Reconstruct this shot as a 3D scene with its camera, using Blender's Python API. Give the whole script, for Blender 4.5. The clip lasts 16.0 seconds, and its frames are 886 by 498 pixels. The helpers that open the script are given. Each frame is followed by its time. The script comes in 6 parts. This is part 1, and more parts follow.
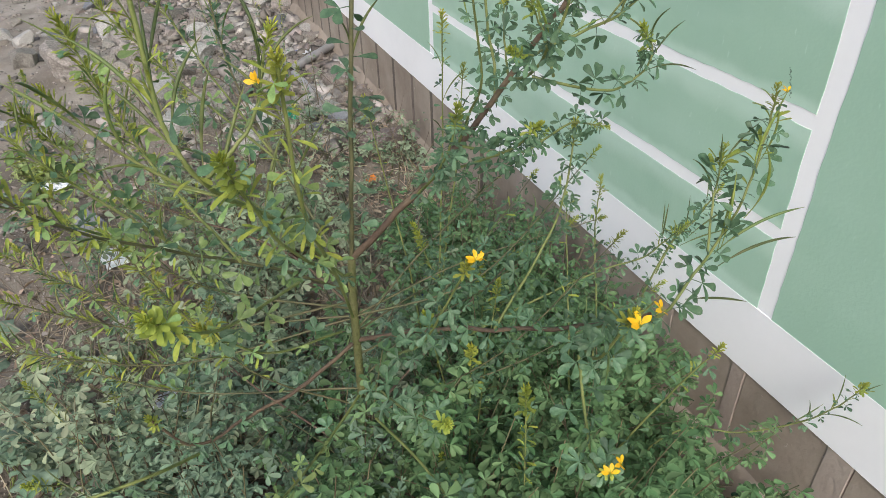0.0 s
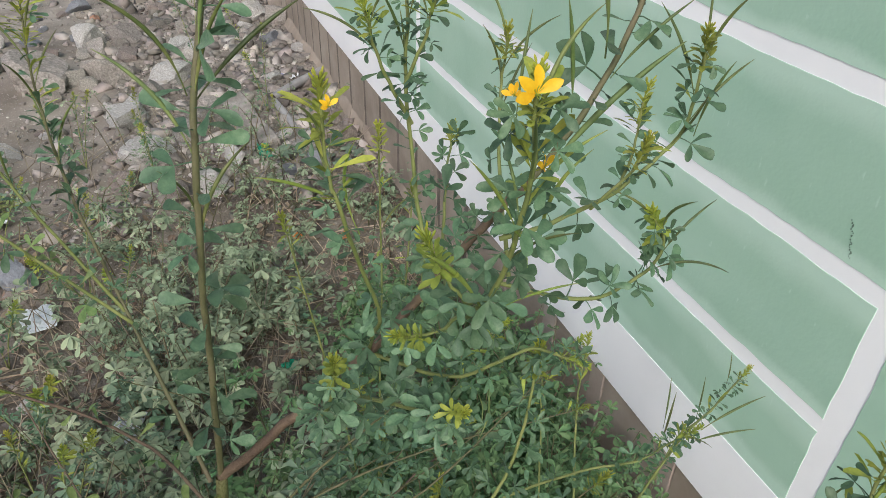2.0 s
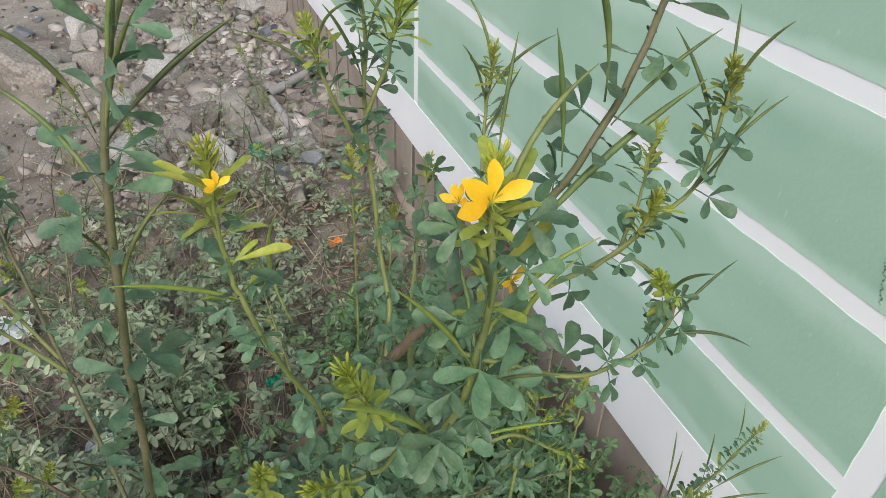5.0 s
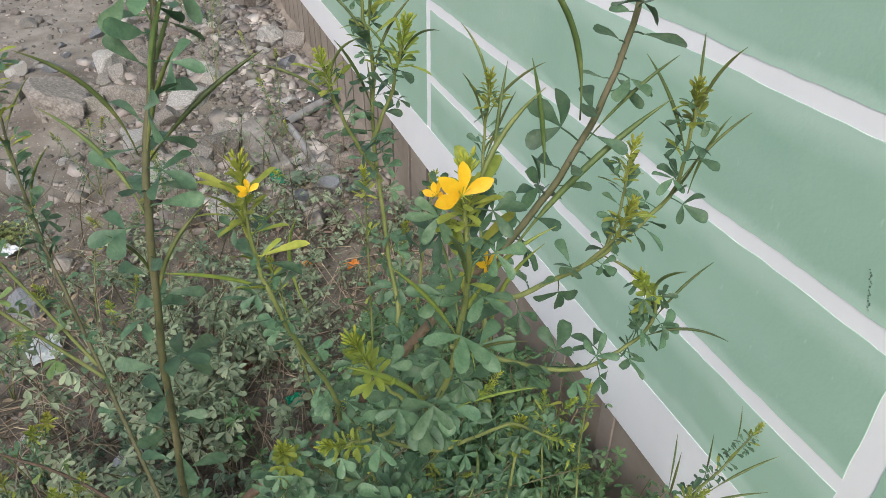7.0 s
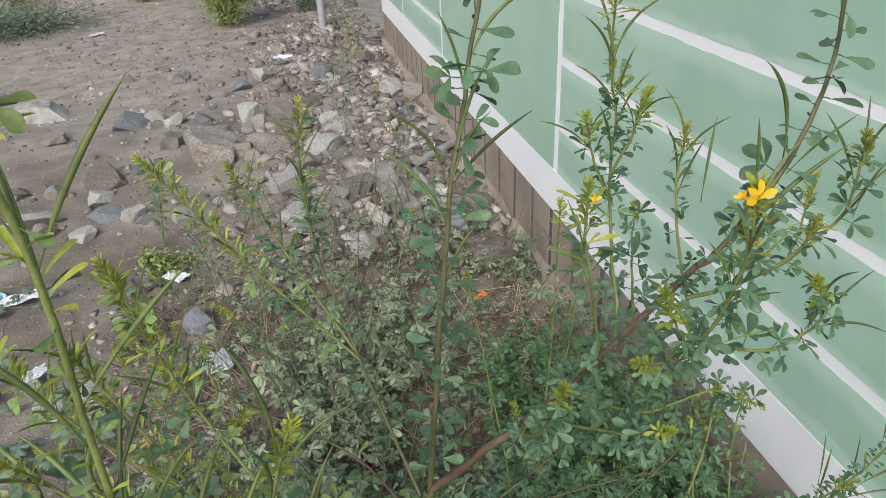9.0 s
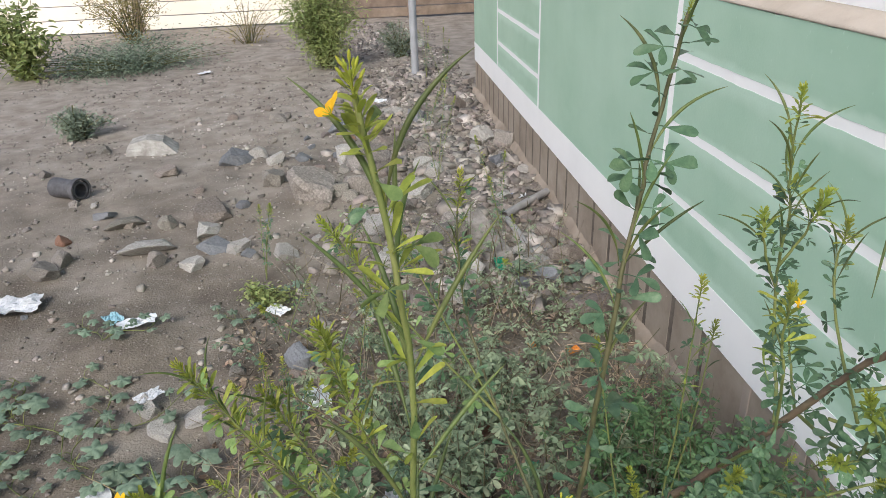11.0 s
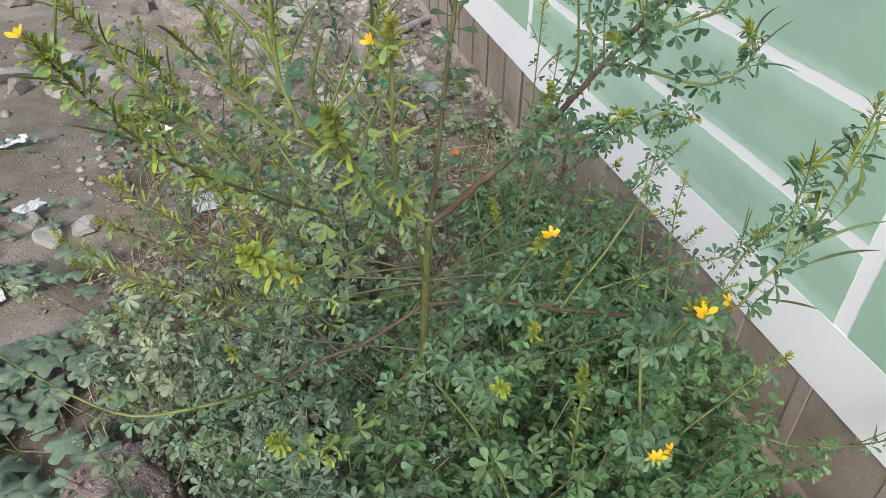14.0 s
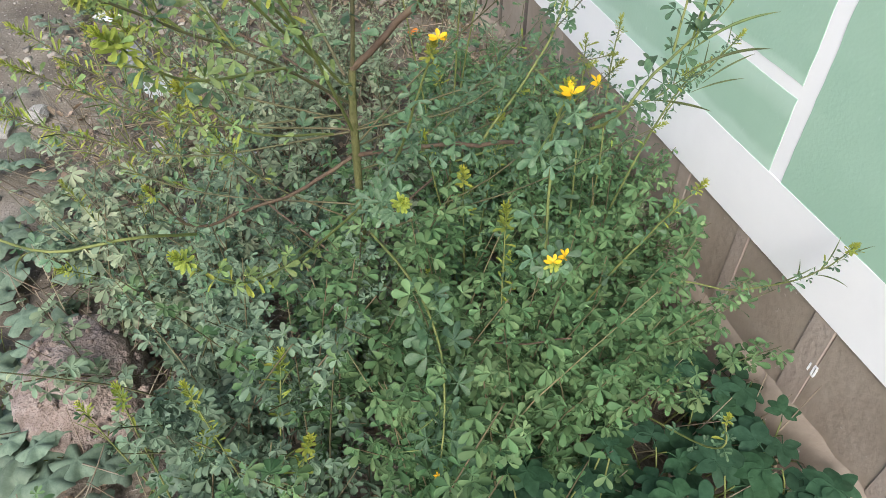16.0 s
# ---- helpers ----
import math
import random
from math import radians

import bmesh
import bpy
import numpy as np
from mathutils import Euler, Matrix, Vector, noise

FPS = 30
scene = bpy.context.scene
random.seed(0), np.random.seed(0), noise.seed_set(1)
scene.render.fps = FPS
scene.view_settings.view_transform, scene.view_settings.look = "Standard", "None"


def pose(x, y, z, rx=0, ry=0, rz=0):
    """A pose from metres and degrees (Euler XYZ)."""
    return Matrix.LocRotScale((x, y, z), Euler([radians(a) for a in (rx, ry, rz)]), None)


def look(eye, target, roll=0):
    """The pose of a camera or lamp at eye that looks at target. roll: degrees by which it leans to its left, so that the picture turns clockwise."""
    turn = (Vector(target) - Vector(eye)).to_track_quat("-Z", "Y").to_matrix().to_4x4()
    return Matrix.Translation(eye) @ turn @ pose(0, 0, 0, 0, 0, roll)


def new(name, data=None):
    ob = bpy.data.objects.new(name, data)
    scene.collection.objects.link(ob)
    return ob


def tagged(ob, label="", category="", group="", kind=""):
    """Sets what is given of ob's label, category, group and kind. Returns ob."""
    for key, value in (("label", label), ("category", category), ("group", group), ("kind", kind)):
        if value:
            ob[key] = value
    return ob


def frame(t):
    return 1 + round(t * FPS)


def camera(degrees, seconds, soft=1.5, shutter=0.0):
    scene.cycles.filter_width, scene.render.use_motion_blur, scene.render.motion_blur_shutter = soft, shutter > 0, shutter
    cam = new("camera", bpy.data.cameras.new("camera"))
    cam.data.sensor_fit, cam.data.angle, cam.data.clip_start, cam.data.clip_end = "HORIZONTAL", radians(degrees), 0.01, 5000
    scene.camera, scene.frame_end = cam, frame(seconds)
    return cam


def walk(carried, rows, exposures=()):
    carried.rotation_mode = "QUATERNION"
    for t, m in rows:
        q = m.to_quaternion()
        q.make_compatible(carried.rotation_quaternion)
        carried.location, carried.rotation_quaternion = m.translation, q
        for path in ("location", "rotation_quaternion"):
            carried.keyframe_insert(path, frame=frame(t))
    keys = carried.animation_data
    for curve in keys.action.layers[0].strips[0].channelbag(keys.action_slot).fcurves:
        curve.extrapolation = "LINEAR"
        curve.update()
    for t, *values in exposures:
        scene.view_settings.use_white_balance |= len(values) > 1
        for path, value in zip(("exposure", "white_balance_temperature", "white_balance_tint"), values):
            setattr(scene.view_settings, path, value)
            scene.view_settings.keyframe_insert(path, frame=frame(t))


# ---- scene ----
cam = camera(65.5, 16.0, soft=0.6)
PATH = [
    (0, (-0.916, -0.664, 1.256), (-0.279, 0.839, 0.101), -1.6),
    (0.5, (-0.805, -0.561, 1.263), (-0.182, 0.957, 0.12), -1.0),
    (1, (-0.741, -0.477, 1.263), (-0.112, 1.022, 0.098), -0.1),
    (1.5, (-0.704, -0.419, 1.274), (-0.102, 1.104, 0.126), -0.0),
    (2, (-0.694, -0.369, 1.269), (-0.069, 1.147, 0.124), 1.4),
    (2.5, (-0.68, -0.318, 1.268), (-0.057, 1.172, 0.088), 2.2),
    (3, (-0.668, -0.268, 1.271), (-0.049, 1.228, 0.096), 2.1),
    (3.5, (-0.647, -0.26, 1.262), (0.003, 1.207, 0.069), 3.7),
    (3.7, (-0.638, -0.261, 1.258), (0.017, 1.201, 0.061), 3.7),
    (5.8, (-0.635, -0.31, 1.263), (-0.055, 1.231, 0.127), 0.9),
    (6, (-0.636, -0.316, 1.267), (-0.056, 1.227, 0.135), 0.7),
    (6.5, (-0.637, -0.33, 1.269), (-0.056, 1.226, 0.155), 0.5),
    (7, (-0.642, -0.335, 1.277), (-0.068, 1.232, 0.173), 0.3),
    (7.5, (-0.65, -0.346, 1.285), (-0.083, 1.237, 0.203), 0.4),
    (8, (-0.672, -0.36, 1.293), (-0.148, 1.254, 0.234), -0.1),
    (8.5, (-0.741, -0.412, 1.314), (-0.341, 1.253, 0.282), -2.0),
    (9, (-0.816, -0.459, 1.345), (-0.462, 1.243, 0.356), -2.9),
    (9.5, (-0.888, -0.463, 1.37), (-0.738, 1.313, 0.464), -3.1),
    (12, (-0.951, -0.494, 1.406), (-0.682, 1.285, 0.532), 0.4),
    (12.5, (-0.987, -0.559, 1.368), (-0.535, 1.152, 0.435), 1.0),
    (13, (-1.004, -0.619, 1.33), (-0.44, 0.994, 0.291), 2.4),
    (13.5, (-0.99, -0.644, 1.292), (-0.468, 0.907, 0.142), 1.0),
    (14, (-0.931, -0.689, 1.264), (-0.5, 0.85, 0.061), 0.7),
    (14.5, (-0.895, -0.724, 1.237), (-0.554, 0.798, -0.014), -0.1),
    (15, (-0.891, -0.751, 1.224), (-0.563, 0.731, -0.078), -0.2),
    (15.5, (-0.881, -0.771, 1.215), (-0.528, 0.672, -0.123), -0.1),
    (16, (-0.862, -0.777, 1.197), (-0.449, 0.589, -0.205), -0.3),
]
walk(cam, [(t, look(eye, target, roll)) for t, eye, target, roll in PATH],
     [(0, 0.42, 6200, 10), (1.0, 0.33, 6200, 10), (1.8, 0.34, 6200, 10), (2.5, 0.32, 6200, 10), (3.5, 0.41, 6200, 10), (6, 0.37, 6200, 10), (7, 0.32, 6200, 10), (8, 0.26, 6200, 10), (9.5, 0.36, 6200, 10), (12, 0.22, 6200, 10), (12.5, 0.12, 6200, 10), (13, 0.22, 6200, 10), (13.5, 0.36, 6200, 10), (14, 0.50, 6200, 10), (14.5, 0.60, 6200, 10), (15, 0.71, 6200, 10), (16, 0.74, 6200, 10)])

# ---- world, sun, exposure ----
SUN_ELEVATION, SUN_TURN = radians(40), radians(205)
world = bpy.data.worlds.new("sky")
scene.world = world
world.use_nodes = True
sky = world.node_tree.nodes.new("ShaderNodeTexSky")
sky.sky_type = "NISHITA"
sky.sun_disc = False
sky.sun_elevation, sky.sun_rotation = SUN_ELEVATION, SUN_TURN
sky.dust_density = 4.0
sky.ozone_density = 0.6
world.node_tree.links.new(sky.outputs[0], world.node_tree.nodes["Background"].inputs[0])
world.node_tree.nodes["Background"].inputs[1].default_value = 0.13
sun = new("sun", bpy.data.lights.new("sun", "SUN"))
sun.data.energy, sun.data.angle, sun.data.color = 1.7, radians(20), (1.0, 0.97, 0.93)
sun_way = Vector((math.sin(SUN_TURN) * math.cos(SUN_ELEVATION), math.cos(SUN_TURN) * math.cos(SUN_ELEVATION), math.sin(SUN_ELEVATION)))
sun.matrix_world = look(sun_way * 30, (0, 0, 0))


# ---- materials ----
def material(name, colours, scale=6.0, rough=0.8, bump=0.3, fine=60.0, vary=0.0, vary_by="", translucent=0.0, metal=0.0, detail=8.0, speck=None, spec=0.4):
    """A noise-coloured surface with two scales of grain; vary shifts the value piece by piece."""
    m = bpy.data.materials.new(name)
    m.use_nodes = True
    t = m.node_tree
    N, L = t.nodes, t.links
    bsdf = N["Principled BSDF"]
    bsdf.inputs["Roughness"].default_value = rough
    bsdf.inputs["Metallic"].default_value = metal
    bsdf.inputs["Specular IOR Level"].default_value = spec
    coord = N.new("ShaderNodeNewGeometry") if vary_by != "object" else N.new("ShaderNodeTexCoord")
    place = coord.outputs["Position"] if vary_by != "object" else coord.outputs["Object"]
    big = N.new("ShaderNodeTexNoise")
    big.inputs["Scale"].default_value, big.inputs["Detail"].default_value, big.inputs["Roughness"].default_value = scale, detail, 0.62
    L.new(place, big.inputs["Vector"])
    ramp = N.new("ShaderNodeValToRGB")
    n = len(colours)
    while len(ramp.color_ramp.elements) < n:
        ramp.color_ramp.elements.new(0.5)
    for i, c in enumerate(colours):
        ramp.color_ramp.elements[i].position = 0.3 + 0.4 * i / max(1, n - 1)
        ramp.color_ramp.elements[i].color = (*c, 1)
    L.new(big.outputs["Fac"], ramp.inputs["Fac"])
    colour = ramp.outputs["Color"]
    grain = N.new("ShaderNodeTexNoise")
    grain.inputs["Scale"].default_value, grain.inputs["Detail"].default_value = fine, 5.0
    L.new(place, grain.inputs["Vector"])
    if speck:
        cut = N.new("ShaderNodeValToRGB")
        cut.color_ramp.elements[0].position, cut.color_ramp.elements[1].position = speck[1], speck[1] + 0.05
        L.new(grain.outputs["Fac"], cut.inputs["Fac"])
        mix = N.new("ShaderNodeMixRGB")
        L.new(cut.outputs["Color"], mix.inputs["Fac"])
        L.new(colour, mix.inputs["Color1"])
        mix.inputs["Color2"].default_value = (*speck[0], 1)
        colour = mix.outputs["Color"]
    if vary:
        pick = N.new("ShaderNodeObjectInfo").outputs["Random"] if vary_by == "object" else N.new("ShaderNodeNewGeometry").outputs["Random Per Island"]
        hsv = N.new("ShaderNodeHueSaturation")
        span = N.new("ShaderNodeMapRange")
        span.inputs["To Min"].default_value, span.inputs["To Max"].default_value = 1 - vary, 1 + vary
        L.new(pick, span.inputs["Value"])
        L.new(span.outputs["Result"], hsv.inputs["Value"])
        turn = N.new("ShaderNodeMapRange")
        turn.inputs["To Min"].default_value, turn.inputs["To Max"].default_value = 0.5 + 0.05 * vary, 0.5 - 0.06 * vary
        flip = N.new("ShaderNodeMath")
        flip.operation = "FRACT"
        seven = N.new("ShaderNodeMath")
        seven.operation, seven.inputs[1].default_value = "MULTIPLY", 7.31
        L.new(pick, seven.inputs[0])
        L.new(seven.outputs[0], flip.inputs[0])
        L.new(flip.outputs[0], turn.inputs["Value"])
        L.new(turn.outputs["Result"], hsv.inputs["Hue"])
        L.new(colour, hsv.inputs["Color"])
        colour = hsv.outputs["Color"]
    L.new(colour, bsdf.inputs["Base Color"])
    if bump:
        both = N.new("ShaderNodeMath")
        both.operation = "ADD"
        L.new(grain.outputs["Fac"], both.inputs[0])
        L.new(big.outputs["Fac"], both.inputs[1])
        b = N.new("ShaderNodeBump")
        b.inputs["Strength"].default_value, b.inputs["Distance"].default_value = bump, 0.01
        L.new(both.outputs[0], b.inputs["Height"])
        L.new(b.outputs["Normal"], bsdf.inputs["Normal"])
    if translucent:
        glow = N.new("ShaderNodeBsdfTranslucent")
        L.new(colour, glow.inputs["Color"])
        blend = N.new("ShaderNodeMixShader")
        blend.inputs["Fac"].default_value = translucent
        L.new(bsdf.outputs[0], blend.inputs[1])
        L.new(glow.outputs[0], blend.inputs[2])
        L.new(blend.outputs[0], N["Material Output"].inputs["Surface"])
    return m


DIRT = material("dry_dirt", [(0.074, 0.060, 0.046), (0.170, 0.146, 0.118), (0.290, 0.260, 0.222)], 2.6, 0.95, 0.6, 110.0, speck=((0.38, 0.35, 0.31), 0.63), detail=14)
GREEN_PAINT = material("pale_green_paint", [(0.340, 0.528, 0.402), (0.385, 0.574, 0.448), (0.435, 0.620, 0.498)], 1.6, 0.45, 0.08, 140.0, detail=9)
GREEN_BLOCK = material("pale_green_block_paint", [(0.340, 0.528, 0.402), (0.385, 0.574, 0.448), (0.435, 0.620, 0.498)], 1.6, 0.45, 0.08, 140.0, detail=9)
WHITE_PAINT = material("white_paint", [(0.870, 0.875, 0.890), (0.915, 0.920, 0.935), (0.940, 0.943, 0.955)], 3.0, 0.5, 0.02, 110.0, speck=((0.34, 0.33, 0.31), 0.80))
LEDGE_PLASTER = material("beige_plaster", [(0.40, 0.345, 0.285), (0.49, 0.43, 0.365), (0.55, 0.49, 0.425)], 5.0, 0.85, 0.3, 90.0, detail=9)
PLINTH = material("weathered_plinth", [(0.215, 0.176, 0.140), (0.300, 0.252, 0.205), (0.372, 0.322, 0.268)], 4.0, 0.9, 0.25, 60.0, detail=12, speck=((0.46, 0.42, 0.37), 0.70))
PLINTH_GROOVE_SHADE = material("plinth_groove_shade", [(0.085, 0.070, 0.056), (0.135, 0.112, 0.092), (0.195, 0.165, 0.138)], 9.0, 0.95, 0.4, 70.0, 0.2, "object", detail=9)
PLINTH_RIB = material("pale_rib_concrete", [(0.310, 0.258, 0.220), (0.400, 0.345, 0.298)], 6.0, 0.9, 0.3, 70.0)
STONE = material("grey_stone", [(0.133, 0.121, 0.107), (0.222, 0.204, 0.183), (0.345, 0.323, 0.294)], 14.0, 0.9, 0.5, 60.0, 0.34, "object", detail=10)
STONE_PINK = material("reddish_stone", [(0.147, 0.121, 0.106), (0.238, 0.204, 0.180), (0.354, 0.313, 0.279)], 14.0, 0.9, 0.5, 60.0, 0.30, "object", detail=10)
STONE_BLUE = material("blue_grey_slate", [(0.125, 0.132, 0.145), (0.205, 0.215, 0.235)], 9.0, 0.8, 0.4, 70.0, 0.2, "object")
STONE_PALE = material("pale_concrete_lump", [(0.236, 0.223, 0.206), (0.356, 0.343, 0.323), (0.522, 0.511, 0.492)], 16.0, 0.9, 0.5, 60.0, 0.12, "object")
BRICK_RED = material("red_brick_lump", [(0.20, 0.105, 0.075), (0.31, 0.17, 0.125)], 12.0, 0.9, 0.5, 80.0, 0.2, "object")
MOUND = material("gritty_mound", [(0.165, 0.125, 0.105), (0.265, 0.212, 0.186), (0.390, 0.335, 0.305)], 26.0, 0.95, 1.0, 130.0, detail=12)
GRAVEL = material("gravel_mix", [(0.112, 0.096, 0.082), (0.240, 0.215, 0.192), (0.470, 0.440, 0.410)], 3.0, 0.95, 0.4, 120.0, 0.55)
LEAF = material("blue_green_leaf", [(0.048, 0.103, 0.054), (0.084, 0.155, 0.084), (0.141, 0.217, 0.125)], 2.5, 0.45, 0.12, 9.0, 0.34, "object", 0.15, detail=5, spec=0.3)
LEAF_MASS = material("weed_leaf", [(0.098, 0.160, 0.100), (0.153, 0.227, 0.149), (0.224, 0.299, 0.203)], 7.0, 0.6, 0.0, 120.0, 0.34, "", 0.22, detail=4, spec=0.22)
LEAF_FRESH = material("fresh_weed_leaf", [(0.062, 0.127, 0.052), (0.109, 0.192, 0.082), (0.168, 0.257, 0.118)], 7.0, 0.6, 0.0, 120.0, 0.34, "", 0.16, detail=4, spec=0.22)
LEAF_DUSTY = material("dusty_weed_leaf", [(0.141, 0.194, 0.119), (0.239, 0.298, 0.191), (0.359, 0.397, 0.272)], 5.0, 0.7, 0.0, 120.0, 0.34, "", 0.25, detail=6, spec=0.2)
BROAD = material("broad_leaf", [(0.024, 0.066, 0.034), (0.040, 0.094, 0.050), (0.062, 0.126, 0.074)], 2.5, 0.6, 0.06, 14.0, 0.30, "object", 0.10, detail=4, spec=0.2)
CREEPER = material("grey_green_leaf", [(0.097, 0.148, 0.097), (0.152, 0.215, 0.150), (0.212, 0.278, 0.201)], 4.0, 0.6, 0.1, 20.0, 0.25, "object", 0.15, detail=5)
BUD = material("yellow_green_tip", [(0.24, 0.32, 0.05), (0.36, 0.40, 0.05), (0.56, 0.44, 0.05)], 3.0, 0.5, 0.0, 20.0, 0.25, "object", 0.25)
POD = material("olive_pod", [(0.062, 0.092, 0.030), (0.105, 0.140, 0.040), (0.165, 0.185, 0.062)], 5.0, 0.5, 0.05, 60.0, 0.40, "object", 0.08)
POD_FRESH = material("fresh_green_pod", [(0.13, 0.20, 0.040), (0.20, 0.27, 0.052), (0.29, 0.34, 0.08)], 5.0, 0.5, 0.05, 60.0, 0.25, "object", 0.15)
PETAL = material("yellow_petal", [(0.78, 0.40, 0.010), (0.86, 0.50, 0.014), (0.90, 0.60, 0.03)], 3.0, 0.5, 0.0, 20.0, 0.10, "object", 0.3)
LEAF_YOUNG = material("olive_green_young_leaf", [(0.110, 0.180, 0.060), (0.175, 0.255, 0.090), (0.255, 0.335, 0.125)], 2.5, 0.5, 0.08, 9.0, 0.34, "object", 0.22, detail=5, spec=0.25)
TIP_LEAF = material("young_yellow_green_leaf", [(0.185, 0.235, 0.046), (0.285, 0.330, 0.062), (0.400, 0.430, 0.088)], 3.0, 0.5, 0.0, 20.0, 0.28, "object", 0.25, spec=0.25)
STEM_DARK = material("dark_olive_stem", [(0.06, 0.06, 0.03), (0.10, 0.10, 0.045), (0.14, 0.12, 0.07)], 24.0, 0.6, 0.2, 220.0)
STEM = material("green_stem", [(0.100, 0.130, 0.039), (0.169, 0.198, 0.060), (0.231, 0.246, 0.090)], 24.0, 0.6, 0.2, 220.0)
STEM_MIX = material("olive_and_brown_stalk", [(0.060, 0.085, 0.030), (0.120, 0.105, 0.055), (0.21, 0.165, 0.10)], 3.0, 0.65, 0.2, 220.0, 0.4, "", detail=4)
STEM_RED = material("reddish_brown_stem", [(0.065, 0.042, 0.030), (0.118, 0.082, 0.056), (0.165, 0.126, 0.080)], 24.0, 0.65, 0.3, 220.0)
STEM_WOODY = material("yellow_brown_stem", [(0.070, 0.075, 0.030), (0.125, 0.130, 0.048), (0.185, 0.170, 0.085)], 14.0, 0.7, 0.4, 160.0)
STRAW = material("dry_straw", [(0.26, 0.19, 0.12), (0.40, 0.32, 0.22), (0.54, 0.46, 0.35)], 9.0, 0.8, 0.2, 150.0, 0.35)
DRY_LEAF = material("dead_leaf", [(0.13, 0.092, 0.064), (0.235, 0.178, 0.125), (0.42, 0.345, 0.255)], 20.0, 0.8, 0.2, 150.0, 0.35)
DRY_TWIG = material("dry_grey_brown_twig", [(0.130, 0.105, 0.070), (0.215, 0.180, 0.128), (0.330, 0.290, 0.225)], 9.0, 0.8, 0.2, 150.0, 0.40)
BUSH_LEAF = material("bush_leaf", [(0.20, 0.26, 0.09), (0.32, 0.38, 0.15), (0.43, 0.47, 0.22)], 3.0, 0.6, 0.1, 90.0, 0.35, "", 0.40)
BUSH_GREY = material("grey_green_bush_leaf", [(0.130, 0.180, 0.125), (0.210, 0.265, 0.195), (0.310, 0.360, 0.285)], 3.0, 0.7, 0.1, 90.0, 0.35, "", 0.3)
BUSH_DRY = material("yellowed_bush_leaf", [(0.20, 0.17, 0.07), (0.30, 0.26, 0.11), (0.38, 0.33, 0.16)], 3.0, 0.7, 0.1, 90.0, 0.35, "", 0.25)
METAL = material("galvanised_pole", [(0.36, 0.38, 0.42), (0.48, 0.50, 0.54)], 8.0, 0.5, 0.1, 80.0, metal=0.4)
# near-white tone carries the sun on the fence's left stretch
FENCE_WHITE = material("sunlit_pale_fence", [(0.832, 0.770, 0.666), (0.915, 0.863, 0.770)], 2.0, 0.7, 0.1, 60.0, 0.05, "object")
FENCE_WOOD = material("weathered_board", [(0.13, 0.10, 0.075), (0.22, 0.17, 0.13), (0.30, 0.24, 0.19)], 5.0, 0.85, 0.3, 60.0, 0.2, "object")
FOIL = material("white_foil_wrapper", [(0.55, 0.60, 0.62), (0.78, 0.82, 0.83), (0.88, 0.90, 0.90)], 30.0, 0.35, 0.3, 120.0, 0.1, "object", metal=0.15)
PLASTIC_BLUE = material("light_blue_plastic", [(0.16, 0.36, 0.45), (0.35, 0.55, 0.62)], 30.0, 0.35, 0.2, 120.0, 0.15, "object")
PLASTIC_DEEP = material("deep_blue_plastic", [(0.03, 0.06, 0.28), (0.10, 0.15, 0.42)], 30.0, 0.35, 0.2, 120.0, 0.15, "object")
PLASTIC_WHITE = material("milky_plastic", [(0.52, 0.54, 0.58), (0.74, 0.76, 0.80)], 30.0, 0.35, 0.3, 120.0, 0.15, "object")
PLASTIC_GREEN = material("green_wrapper", [(0.0, 0.16, 0.09), (0.02, 0.30, 0.19)], 30.0, 0.3, 0.2, 120.0, 0.15, "object")
ORANGE = material("orange_peel", [(0.62, 0.20, 0.03), (0.75, 0.30, 0.06)], 30.0, 0.6, 0.2, 120.0)
BLACK = material("black_rubber", [(0.047, 0.047, 0.052), (0.117, 0.117, 0.130)], 20.0, 0.55, 0.3, 120.0)
STAIN = material("dark_wall_stain", [(0.10, 0.15, 0.11), (0.17, 0.25, 0.19)], 90.0, 0.8, 0.2, 200.0)
PIPE_GREY = material("grey_plastic_pipe", [(0.24, 0.235, 0.235), (0.36, 0.35, 0.35)], 14.0, 0.6, 0.2, 120.0)



